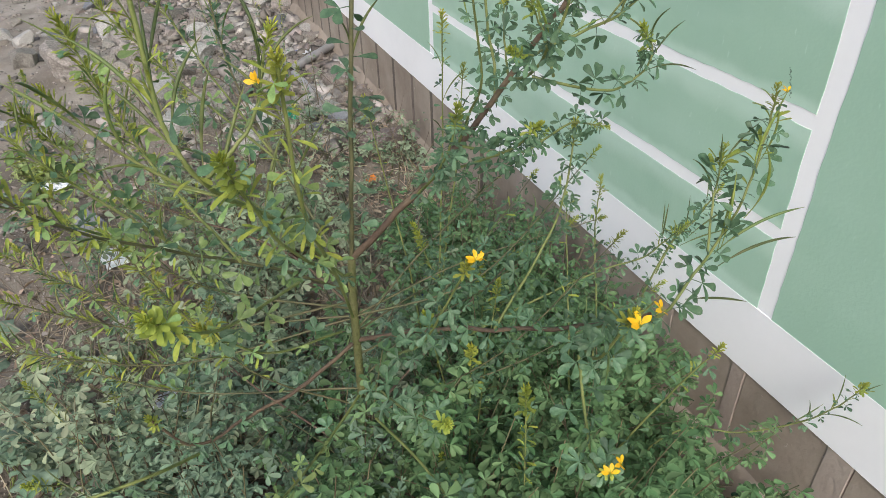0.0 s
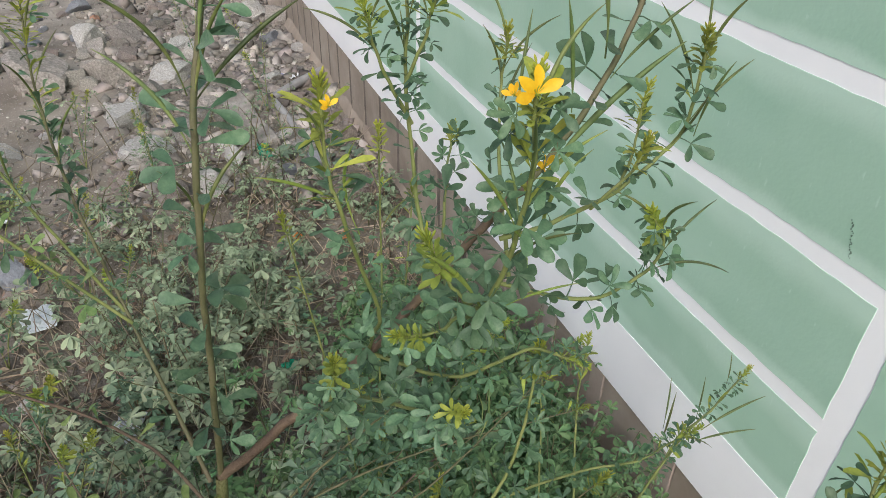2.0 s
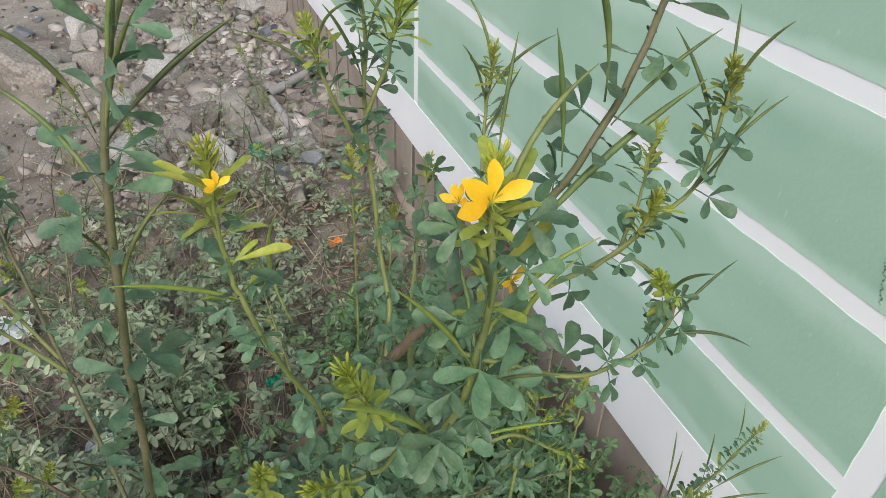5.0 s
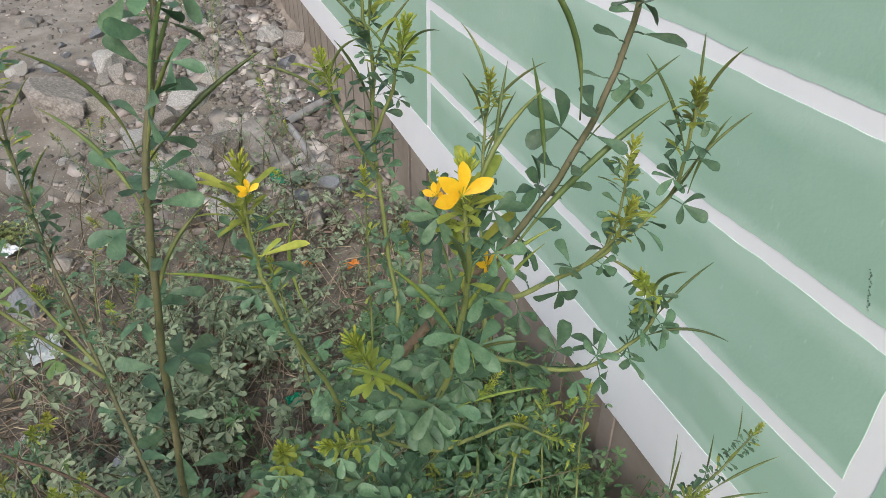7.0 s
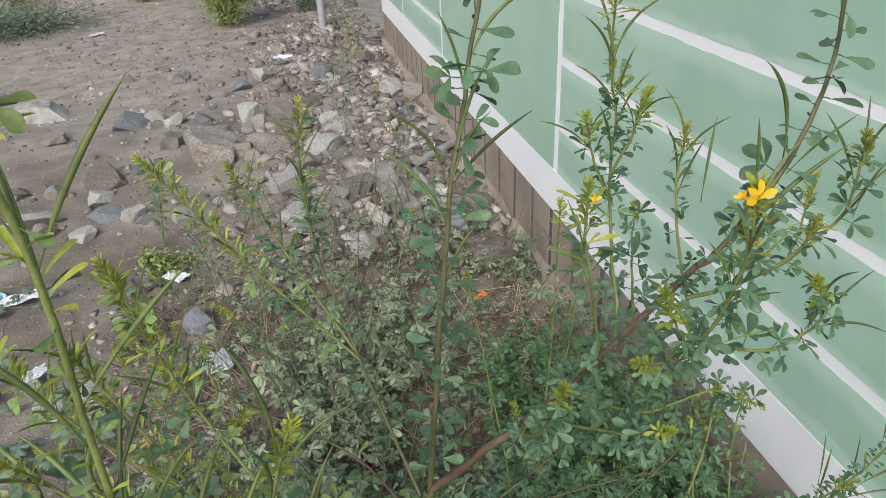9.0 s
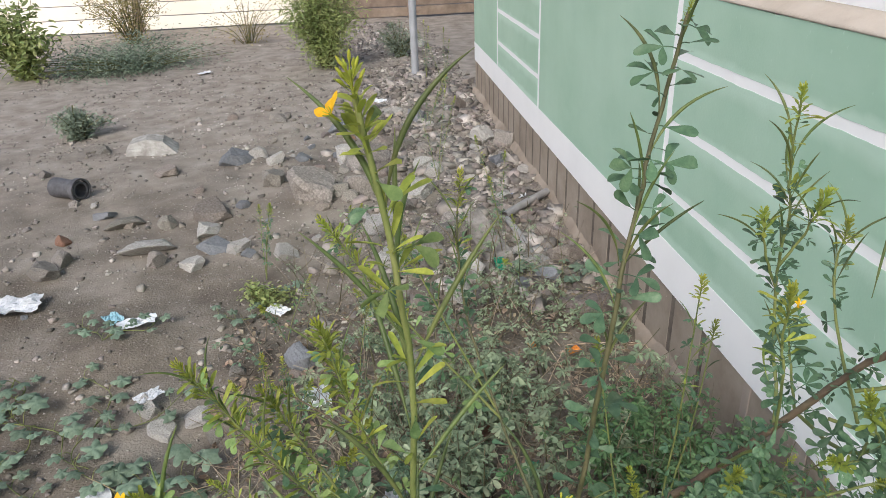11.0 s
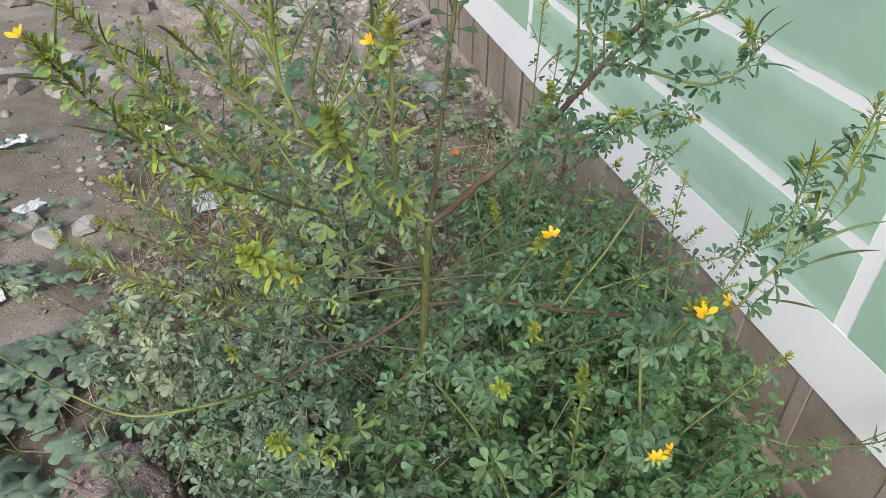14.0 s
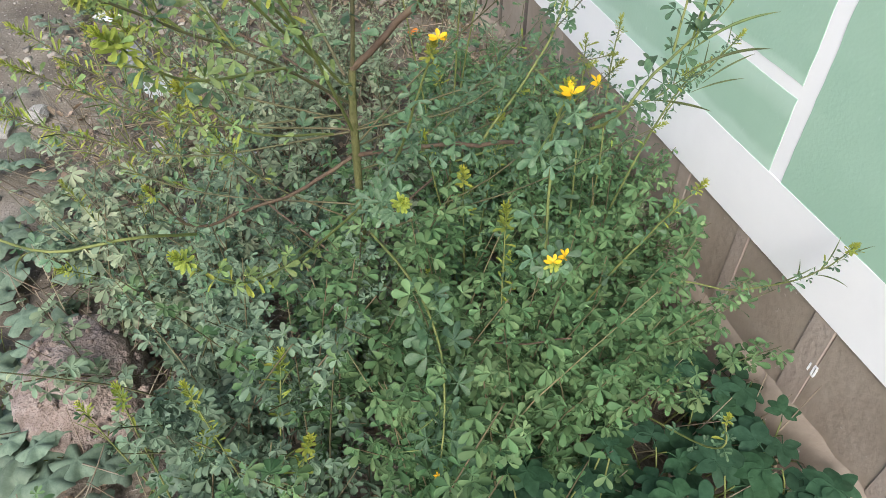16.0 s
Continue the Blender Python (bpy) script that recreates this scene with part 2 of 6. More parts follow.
def lit_sandy_yard(m):
    """Finer sand on the open yard, paled for the light there, with a ragged edge against the brown soil of the weedy
    strip.
    """
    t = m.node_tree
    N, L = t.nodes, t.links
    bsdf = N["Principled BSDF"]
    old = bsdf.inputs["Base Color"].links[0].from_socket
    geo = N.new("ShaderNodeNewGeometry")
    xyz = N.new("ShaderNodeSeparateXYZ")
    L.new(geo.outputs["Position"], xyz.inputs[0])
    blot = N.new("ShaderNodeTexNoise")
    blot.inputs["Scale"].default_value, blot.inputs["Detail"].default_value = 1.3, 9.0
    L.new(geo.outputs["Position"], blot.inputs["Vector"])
    # extra paleness with distance puts the far yard's stronger light into the colour
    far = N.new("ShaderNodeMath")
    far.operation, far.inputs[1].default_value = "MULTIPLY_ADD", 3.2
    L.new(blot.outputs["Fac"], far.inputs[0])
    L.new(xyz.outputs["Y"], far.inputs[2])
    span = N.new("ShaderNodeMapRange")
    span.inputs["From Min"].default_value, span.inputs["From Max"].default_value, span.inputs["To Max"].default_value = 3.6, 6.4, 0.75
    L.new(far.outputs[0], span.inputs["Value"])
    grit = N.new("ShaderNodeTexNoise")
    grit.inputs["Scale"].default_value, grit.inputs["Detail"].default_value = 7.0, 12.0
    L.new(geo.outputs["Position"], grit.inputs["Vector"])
    lit_sand = N.new("ShaderNodeValToRGB")
    lit_sand.color_ramp.elements[0].position, lit_sand.color_ramp.elements[0].color = 0.32, (0.215, 0.186, 0.158, 1)
    lit_sand.color_ramp.elements[1].position, lit_sand.color_ramp.elements[1].color = 0.68, (0.40, 0.362, 0.318, 1)
    L.new(grit.outputs["Fac"], lit_sand.inputs["Fac"])
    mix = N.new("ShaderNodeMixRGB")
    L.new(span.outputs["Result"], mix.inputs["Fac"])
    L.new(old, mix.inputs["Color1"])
    L.new(lit_sand.outputs["Color"], mix.inputs["Color2"])
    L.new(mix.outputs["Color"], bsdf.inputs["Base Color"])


lit_sandy_yard(DIRT)

# ---- mesh helpers ----
ORIGIN = {}


def part(name, data, surface, parent=None, label="", m=None):
    """Links a mesh (or bmesh) as one object, under a thing if one is given; m is its pose in the world."""
    if isinstance(data, bmesh.types.BMesh):
        bm, data = data, bpy.data.meshes.new(name)
        bm.to_mesh(data)
        bm.free()
    if surface and not data.materials:
        data.materials.append(surface)
    ob = new(name, data)
    m = m or Matrix.Identity(4)
    ORIGIN[ob.name] = m
    if parent:
        ob.parent = parent
        ob.matrix_basis = ORIGIN[parent.name].inverted() @ m
    else:
        ob.matrix_basis = m
    if label:
        ob["label"] = label
    return ob


def base(name, place, label, category, group="", kind=""):
    ob = new(name)
    ob.empty_display_size = 0.05
    ob.location = place
    ORIGIN[ob.name] = Matrix.Translation(place)
    return tagged(ob, label, category, group, kind)


def mesh_of(name, verts, faces, smooth=True):
    """A mesh from an array of places and a list of face index arrays (each of one side count)."""
    me = bpy.data.meshes.new(name)
    verts = np.asarray(verts, dtype=np.float32)
    me.vertices.add(len(verts))
    me.vertices.foreach_set("co", verts.ravel())
    loops = np.concatenate([np.asarray(f, dtype=np.int32).ravel() for f in faces])
    sizes = np.concatenate([np.full(len(f), np.asarray(f).shape[1], dtype=np.int32) for f in faces])
    starts = np.concatenate([[0], np.cumsum(sizes)[:-1]]).astype(np.int32)
    me.loops.add(len(loops))
    me.loops.foreach_set("vertex_index", loops)
    me.polygons.add(len(sizes))
    me.polygons.foreach_set("loop_start", starts)
    if smooth:
        me.polygons.foreach_set("use_smooth", np.ones(len(sizes), dtype=bool))
    me.update(calc_edges=True)
    return me


def joined(pieces):
    """Joins (verts, quads) pieces into one pair of arrays."""
    vs, qs, at = [], [], 0
    for v, q in pieces:
        vs.append(np.asarray(v, float))
        qs.append(np.asarray(q, int) + at)
        at += len(v)
    return np.concatenate(vs), np.concatenate(qs)


def spread(template, turns, places, out):
    """Adds one copy of a (verts, quads) template for each turn and place."""
    v, q = template
    if not len(places):
        return
    pts = np.einsum("nij,kj->nki", turns, v) + places[:, None, :]
    at = sum(len(a) for a in out[0])
    idx = q[None] + (np.arange(len(places)) * len(v))[:, None, None] + at
    out[0].append(pts.reshape(-1, 3))
    out[1].append(idx.reshape(-1, 4))


def box(bm, lo, hi, bevel=0.0):
    r = bmesh.ops.create_cube(bm, size=1.0)
    vs = r["verts"]
    for v in vs:
        v.co = Vector([(lo[i] + hi[i]) / 2 + v.co[i] * (hi[i] - lo[i]) for i in range(3)])
    if bevel:
        es = list({e for v in vs for e in v.link_edges})
        bmesh.ops.bevel(bm, geom=es, offset=bevel, segments=1, affect="EDGES")
    return bm


def curve_points(pts, n):
    """n places along a Catmull-Rom line through pts, with their parameter."""
    p = [np.array(a, float) for a in pts]
    p = [2 * p[0] - p[1]] + p + [2 * p[-1] - p[-2]]
    seg = len(p) - 3
    out = []
    for k in range(n):
        s = k / (n - 1) * seg
        i = min(int(s), seg - 1)
        t = s - i
        a, b, c, d = p[i:i + 4]
        out.append(0.5 * (2 * b + (c - a) * t + (2 * a - 5 * b + 4 * c - d) * t * t + (3 * b - a - 3 * c + d) * t ** 3))
    return np.array(out)


def tube(path, r0, r1, sides=6, power=1.0):
    """(verts, quads) of a tapering tube along a path."""
    path = np.asarray(path, float)
    n = len(path)
    d = np.gradient(path, axis=0)
    d /= np.linalg.norm(d, axis=1)[:, None] + 1e-9
    ref = np.array([0.31, 0.94, 0.12])
    u = np.cross(d, ref)
    u /= np.linalg.norm(u, axis=1)[:, None] + 1e-9
    w = np.cross(d, u)
    k = np.linspace(0, 1, n) ** power
    r = r0 + (r1 - r0) * k
    a = np.arange(sides) * 2 * np.pi / sides
    v = path[:, None, :] + r[:, None, None] * (np.cos(a)[None, :, None] * u[:, None, :] + np.sin(a)[None, :, None] * w[:, None, :])
    q = []
    for i in range(n - 1):
        for j in range(sides):
            q.append((i * sides + j, i * sides + (j + 1) % sides, (i + 1) * sides + (j + 1) % sides, (i + 1) * sides + j))
    return v.reshape(-1, 3), np.array(q)


def ground_height(x, y):
    h = 0.030 * noise.noise((x * 0.9, y * 0.9, 3.1)) + 0.016 * noise.noise((x * 3.1, y * 3.1, 7.7)) + 0.008 * noise.noise((x * 9.0, y * 9.0, 1.3)) + 0.006 * noise.noise((x * 21.0, y * 21.0, 5.3))
    h += 0.05 * math.exp(-((x + 1.35) ** 2 / 0.10 + (y - 3.3) ** 2 / 0.5)) + 0.05 * math.exp(-((x + 0.55) ** 2 / 0.2 + (y - 2.6) ** 2 / 1.2))
    h += 0.04 * math.exp(-((x + 1.9) ** 2 / 0.03 + (y - 1.75) ** 2 / 0.06)) - 0.05 * math.exp(-((x + 1.5) ** 2 / 0.012 + (y - 1.2) ** 2 / 0.03))
    if x > -0.35:
        h -= 0.05 * (1 - max(0.0, -x) / 0.35) * (1 if y < 1.6 else 0.2)
    return h if abs(x) < 40 and abs(y) < 40 else 0.0


# ---- ground ----
def lines(lo, hi, step, reach):
    mid = list(np.arange(lo, hi + step / 2, step))
    s, left, right = step, [], []
    a, b = lo, hi
    while b < reach:
        s *= 1.35
        a, b = a - s, b + s
        left.append(a)
        right.append(b)
    return left[::-1] + mid + right


gx, gy = lines(-3.4, 0.3, 0.035, 900), lines(-1.4, 5.6, 0.04, 900)
gv = [(x, y, ground_height(x, y)) for y in gy for x in gx]
nx = len(gx)
gq = np.array([(j * nx + i, j * nx + i + 1, (j + 1) * nx + i + 1, (j + 1) * nx + i) for j in range(len(gy) - 1) for i in range(nx - 1)])
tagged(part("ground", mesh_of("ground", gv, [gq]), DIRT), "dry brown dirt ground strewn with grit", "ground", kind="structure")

# ---- the green building ----
FAR, NEAR, ROOF = 5.43, -4.0, 3.4
V2, V1, V0, VC = -0.010, 1.548, 3.215, 4.41
BAND_LO, BAND_HI, J1, J2, J3, LEDGE = 0.262, 0.411, 0.575, 0.786, 0.997, 1.178
JW, JH = 0.036, 0.026

core = bmesh.new()
box(core, (0.0004, NEAR, BAND_LO), (0.20, FAR - 0.012, LEDGE - 0.01))
box(core, (0.0004, V1, LEDGE - 0.01), (0.20, FAR - 0.012, ROOF))
box(core, (0.0004, NEAR, LEDGE - 0.01), (0.20, V2 - 0.4, ROOF))
box(core, (0.0004, V2 - 0.4, 2.3), (0.20, V1, ROOF))
wall = tagged(part("wall_west", core, WHITE_PAINT), "pale green plastered house wall with white painted joints", "wall", kind="structure")
back = bmesh.new()
box(back, (0.20, FAR - 0.2, 0.0), (6.0, FAR - 0.002, ROOF))
side = bmesh.new()
box(side, (0.20, NEAR, 0.0), (6.0, NEAR + 0.2, ROOF))
tagged(part("wall_south", side, GREEN_PAINT), "pale green plastered end wall of the house", "wall", kind="structure")
rear = bmesh.new()
box(rear, (5.8, NEAR + 0.2, 0.0), (6.0, FAR - 0.2, ROOF))
tagged(part("wall_east", rear, GREEN_PAINT), "pale green plastered rear wall of the house", "wall", kind="structure")
tagged(part("wall_north", back, GREEN_PAINT), "pale green plastered end wall of the house", "wall", kind="structure")
top = bmesh.new()
box(top, (-0.25, NEAR - 0.2, ROOF), (6.2, FAR + 0.25, ROOF + 0.12), 0.01)
tagged(part("roof_slab", top, WHITE_PAINT), "flat white roof slab over the house", "roof", kind="structure")


def paint_overlap(m, levels):
    """Thin pale overlap of white brushed onto the green beside the joints, ragged and uneven."""
    t = m.node_tree
    N, L = t.nodes, t.links
    bsdf = N["Principled BSDF"]
    old = bsdf.inputs["Base Color"].links[0].from_socket
    geo = N.new("ShaderNodeNewGeometry")
    xyz = N.new("ShaderNodeSeparateXYZ")
    L.new(geo.outputs["Position"], xyz.inputs[0])
    wob = N.new("ShaderNodeTexNoise")
    wob.inputs["Scale"].default_value, wob.inputs["Detail"].default_value = 9.0, 6.0
    L.new(geo.outputs["Position"], wob.inputs["Vector"])
    shift = N.new("ShaderNodeMath")
    shift.operation, shift.inputs[1].default_value, shift.inputs[2].default_value = "MULTIPLY_ADD", 0.05, -0.025
    L.new(wob.outputs["Fac"], shift.inputs[0])
    z = N.new("ShaderNodeMath")
    L.new(xyz.outputs["Z"], z.inputs[0])
    L.new(shift.outputs[0], z.inputs[1])
    ramp = N.new("ShaderNodeValToRGB")
    stops = []
    for c in levels:
        stops += [(c - 0.062, 0.0), (c - 0.028, 0.6), (c + 0.020, 0.6), (c + 0.034, 0.0)]
    while len(ramp.color_ramp.elements) < len(stops):
        ramp.color_ramp.elements.new(0.5)
    for e, (p, v) in zip(ramp.color_ramp.elements, stops):
        e.position, e.color = min(1.0, max(0.0, p / 1.3)), (v, v, v, 1)
    norm = N.new("ShaderNodeMath")
    norm.operation, norm.inputs[1].default_value = "DIVIDE", 1.3
    L.new(z.outputs[0], norm.inputs[0])
    L.new(norm.outputs[0], ramp.inputs["Fac"])
    mix = N.new("ShaderNodeMixRGB")
    mix.inputs["Color2"].default_value = (0.56, 0.74, 0.63, 1)
    L.new(ramp.outputs["Color"], mix.inputs["Fac"])
    L.new(old, mix.inputs["Color1"])
    L.new(mix.outputs["Color"], bsdf.inputs["Base Color"])


def brushed(m, amount):
    """Long faint brush strokes and cloudy thin spots in the paint."""
    t = m.node_tree
    N, L = t.nodes, t.links
    bsdf = N["Principled BSDF"]
    colour = bsdf.inputs["Base Color"].links[0].from_socket
    geo = N.new("ShaderNodeNewGeometry")
    for stretch, scale, tone, low, high in (((1, 1.0, 4), 2.2, (0.47, 0.66, 0.55, 1), 0.48, 0.80), ((1, 1, 1), 5.5, (0.27, 0.46, 0.36, 1), 0.54, 0.80), ((1, 3, 1), 38.0, (0.60, 0.76, 0.66, 1), 0.66, 0.74)):
        fit_to = N.new("ShaderNodeMapping")
        fit_to.inputs["Scale"].default_value = stretch
        L.new(geo.outputs["Position"], fit_to.inputs["Vector"])
        tex = N.new("ShaderNodeTexNoise")
        tex.inputs["Scale"].default_value, tex.inputs["Detail"].default_value = scale, 6.0
        L.new(fit_to.outputs["Vector"], tex.inputs["Vector"])
        span = N.new("ShaderNodeMapRange")
        span.inputs["From Min"].default_value, span.inputs["From Max"].default_value, span.inputs["To Max"].default_value = low, high, amount
        L.new(tex.outputs["Fac"], span.inputs["Value"])
        mix = N.new("ShaderNodeMixRGB")
        mix.inputs["Color2"].default_value = tone
        L.new(span.outputs["Result"], mix.inputs["Fac"])
        L.new(colour, mix.inputs["Color1"])
        colour = mix.outputs["Color"]
    L.new(colour, bsdf.inputs["Base Color"])


brushed(GREEN_PAINT, 0.26)
brushed(GREEN_BLOCK, 0.34)
paint_overlap(GREEN_BLOCK, (BAND_HI, J1, J2, J3))
edge_no = [0]


def facing(y0, y1, z0, z1, name="plaster_panel", bevel=0.0, surface=None):
    """A sheet of green plaster with hand-painted, slightly uneven edges."""
    edge_no[0] += 1
    k = edge_no[0] * 3.7
    step = 0.014
    ring = []
    ny, nz = max(2, int((y1 - y0) / step)), max(2, int((z1 - z0) / step))
    ring += [(y0 + (y1 - y0) * i / ny, z0) for i in range(ny)] + [(y1, z0 + (z1 - z0) * i / nz) for i in range(nz)]
    ring += [(y1 - (y1 - y0) * i / ny, z1) for i in range(ny)] + [(y0, z1 - (z1 - z0) * i / nz) for i in range(nz)]
    bm = bmesh.new()
    front = []
    for y, z in ring:
        wy = 0.0022 * noise.noise((y * 30, z * 30, k)) + 0.0018 * noise.noise((y * 7, z * 7, k + 1))
        wz = 0.0022 * noise.noise((y * 30, z * 30, k + 5)) + 0.0022 * noise.noise((y * 7, z * 7, k + 2))
        front.append(bm.verts.new((-0.0005, y + wy, z + wz)))
    face = bm.faces.new(front)
    ext = bmesh.ops.extrude_face_region(bm, geom=[face])
    for v in ext["geom"]:
        if isinstance(v, bmesh.types.BMVert):
            v.co.x = 0.007
    bmesh.ops.recalc_face_normals(bm, faces=bm.faces)
    return part(name, bm, surface or GREEN_PAINT, wall)


facing(NEAR, V2 - JW / 2, BAND_HI - 0.01, ROOF)
facing(V1 + JW / 2, V0 - JW / 2, BAND_HI - 0.01, ROOF)
facing(VC + JW / 2, FAR, BAND_HI - 0.01, ROOF)
for lo, hi in ((BAND_HI - 0.01, J1 - JH / 2), (J1 + JH / 2, J2 - JH / 2), (J2 + JH / 2, J3 - JH / 2), (J3 + JH / 2, LEDGE - 0.009)):
    facing(V2 + JW / 2, V1 - JW / 2, lo, hi, "wall_block", surface=GREEN_BLOCK)
    facing(V0 + JW / 2, VC - JW / 2, lo, hi if hi < LEDGE - 0.02 else LEDGE + 0.01, "wall_block", surface=GREEN_BLOCK)
facing(V0 + JW / 2, VC - JW / 2, LEDGE + 0.04, ROOF)

band = bmesh.new()
box(band, (-0.0014, NEAR, BAND_LO), (0.0012, FAR + 0.006, BAND_HI))
tagged(part("trim_band", band, WHITE_PAINT), "white painted band along the foot of the wall", "trim", kind="structure")

# the sill: a rounded plaster lip, slightly uneven along its length
ledge = bmesh.new()
LIP = ((0.012, -0.0088), (-0.001, -0.0086), (-0.0035, -0.0065), (-0.003, -0.003), (0.001, 0.0015), (0.012, 0.008), (0.030, 0.017), (0.055, 0.028), (0.055, -0.0088))
rings = []
for k in range(61):
    y = V2 - 0.4 + (V1 - JW / 2 - V2 + 0.4) * k / 60
    sag = 0.0022 * noise.noise((y * 6, 3.1, 0.4)) + 0.0012 * noise.noise((y * 31, 1.7, 2.2))
    rings.append([ledge.verts.new((x + (sag if -0.007 < z < 0.012 else 0.0), y, LEDGE + z)) for x, z in LIP])
for u, w in zip(rings, rings[1:]):
    for k in range(len(LIP)):
        ledge.faces.new((u[k], u[k - 1], w[k - 1], w[k]))
ledge.faces.new(rings[0])
ledge.faces.new(rings[-1])
bmesh.ops.recalc_face_normals(ledge, faces=ledge.faces)
for f in ledge.faces:
    f.smooth = len(f.verts) == 4
window = tagged(part("window_1", ledge, LEDGE_PLASTER), "beige plaster sill below a white closed shutter", "window", kind="structure")
shut = bmesh.new()
box(shut, (0.051, V2 - 0.4, LEDGE + 0.0), (0.09, V1, 2.3), 0.003)
part("shutter", shut, WHITE_PAINT, window)

plinth = bmesh.new()
rr = random.Random(5)
RIBS = [(-0.006 + 0.2275 * k + rr.uniform(-0.015, 0.015), 0.017 + 0.003 * (k % 4)) for k in range(-8, 5)]
CHANNELS = [1.165 + 0.208 * k + rr.uniform(-0.012, 0.012) for k in range(8)]
while CHANNELS[-1] + 0.2 < FAR:
    CHANNELS.append(CHANNELS[-1] + 0.18 + rr.uniform(-0.012, 0.012))
box(plinth, (0.018, NEAR, -0.3), (0.18, FAR, BAND_LO - 0.002))
edge = NEAR
for y, w in [(y - w - 0.0015, 0.0025) for y, w in RIBS] + [(y - 0.014, 0.028) for y in CHANNELS]:
    if y > edge:
        box(plinth, (0.004, edge, -0.3), (0.019, y, BAND_LO - 0.002), 0.002)
        edge = y + w
box(plinth, (0.004, edge, -0.3), (0.019, FAR, BAND_LO - 0.002), 0.002)
plinth_ob = tagged(part("plinth", plinth, PLINTH), "weathered tan concrete plinth with upright ribs", "plinth", kind="structure")
rib_meshes = []
for k in range(4):
    bm = bmesh.new()
    w = 0.017 + 0.003 * k
    box(bm, (0.0015, -w, -0.35), (0.008, w, 0.0), 0.001)
    for v in bm.verts:
        v.co.y += 0.004 * noise.noise((v.co.z * 6, k, 2.0))
    me = bpy.data.meshes.new("rib")
    bm.to_mesh(me)
    bm.free()
    rib_meshes.append(me)
for k, (y, w) in enumerate(RIBS):
    part("rib", rib_meshes[k % 4], PLINTH_RIB, plinth_ob, m=pose(0, y, BAND_LO - 0.003, rr.uniform(-1.0, 1.0), 0, 0))
# dark flush strips paint the shade of the channels between the plinth panels
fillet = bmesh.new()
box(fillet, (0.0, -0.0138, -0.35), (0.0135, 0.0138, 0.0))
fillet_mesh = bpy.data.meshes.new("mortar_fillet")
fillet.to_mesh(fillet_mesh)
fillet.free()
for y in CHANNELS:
    part("mortar_fillet", fillet_mesh, PLINTH_GROOVE_SHADE, plinth_ob, m=pose(0.0052, y, BAND_LO - 0.003))
foot_v, foot_q = [], []
ys = np.arange(NEAR, FAR + 0.01, 0.018)
for i, y in enumerate(ys):
    for j, (x, z) in enumerate(((0.006, 0.035), (-0.012, 0.02), (-0.03, -0.03), (-0.05, -0.14))):
        n = noise.noise((y * 4, j * 3.0, 0.5))
        f = noise.noise((y * 21, j * 5.0, 2.5))
        foot_v.append((x - (0.012 * max(0.0, n) + 0.007 * f) * (j > 0), y, z + 0.03 * n + 0.012 * f))
foot_q = [(i * 4 + j, i * 4 + j + 1, (i + 1) * 4 + j + 1, (i + 1) * 4 + j) for i in range(len(ys) - 1) for j in range(3)]
tagged(part("plinth_footing", mesh_of("footing", foot_v, [np.array(foot_q)]), PLINTH), "rough mortar footing spilling out under the plinth", "footing", kind="structure")

STAIN_LO, STAIN_HI = (0.062, 0.807), (0.076, 0.850)
smear = bmesh.new()
for k in range(30):
    z = STAIN_LO[1] + (STAIN_HI[1] - STAIN_LO[1]) * k / 29 + rr.uniform(-0.001, 0.001)
    y = STAIN_LO[0] + (STAIN_HI[0] - STAIN_LO[0]) * k / 29 + 0.0016 * math.sin(k * 0.9) + rr.uniform(-0.0008, 0.0008)
    s = rr.uniform(0.0002, 0.0008)
    box(smear, (-0.0012, y - s, z - s * 0.9), (-0.0002, y + s, z + s * 1.5))
chalk = bmesh.new()
for y, z, w, h in ((-0.252, 0.150, 0.0022, 0.013), (-0.262, 0.150, 0.0022, 0.012), (-0.268, 0.150, 0.0022, 0.012), (-0.265, 0.163, 0.005, 0.002), (-0.265, 0.139, 0.005, 0.002)):
    box(chalk, (0.0001, y - w * 0.8, z - h * 0.8), (0.0026, y + w * 0.8, z + h * 0.8))
tagged(part("chalk_mark", chalk, WHITE_PAINT), "small white chalk mark on a plinth rib", "mark", kind="structure")
tagged(part("wall_stain", smear, STAIN), "thin dark streak of dots on the green wall", "stain", kind="structure")

# ---- far end of the yard ----
fence = base("board_fence", (-2.0, 10.3, 0), "tall fence of pale and weathered brown boards", "fence")
fr = random.Random(11)
for k, (x0, x1, paint) in enumerate(((-9.0, -1.72, FENCE_WHITE), (-1.72, 3.4, FENCE_WOOD))):
    z = 0.02
    while z < 2.0:
        h = 0.19 if paint is FENCE_WHITE else 0.145
        bm = bmesh.new()
        box(bm, (x0, 10.30 + fr.uniform(0, 0.006), z), (x1, 10.33, z + h - 0.012), 0.004)
        part("board", bm, paint, fence)
        z += h
for x in (-8.9, -6.5, -4.1, -1.68, -0.2, 1.1, 2.4):
    bm = bmesh.new()
    box(bm, (x - 0.045, 10.24, -0.1), (x + 0.045, 10.30, 2.1), 0.006)
    part("fence_post", bm, FENCE_WOOD, fence)

pole_bm = bmesh.new()
bmesh.ops.create_cone(pole_bm, segments=20, radius1=0.036, radius2=0.036, depth=2.7, cap_ends=True)
pole = tagged(part("metal_pole", pole_bm, METAL, m=pose(-0.44, 6.35, 1.3, 0.6, 0.4, 0)), "upright grey galvanised metal pole set in the dirt", "pole")
collar = bmesh.new()
bmesh.ops.create_cone(collar, segments=20, radius1=0.043, radius2=0.041, depth=0.05, cap_ends=True)
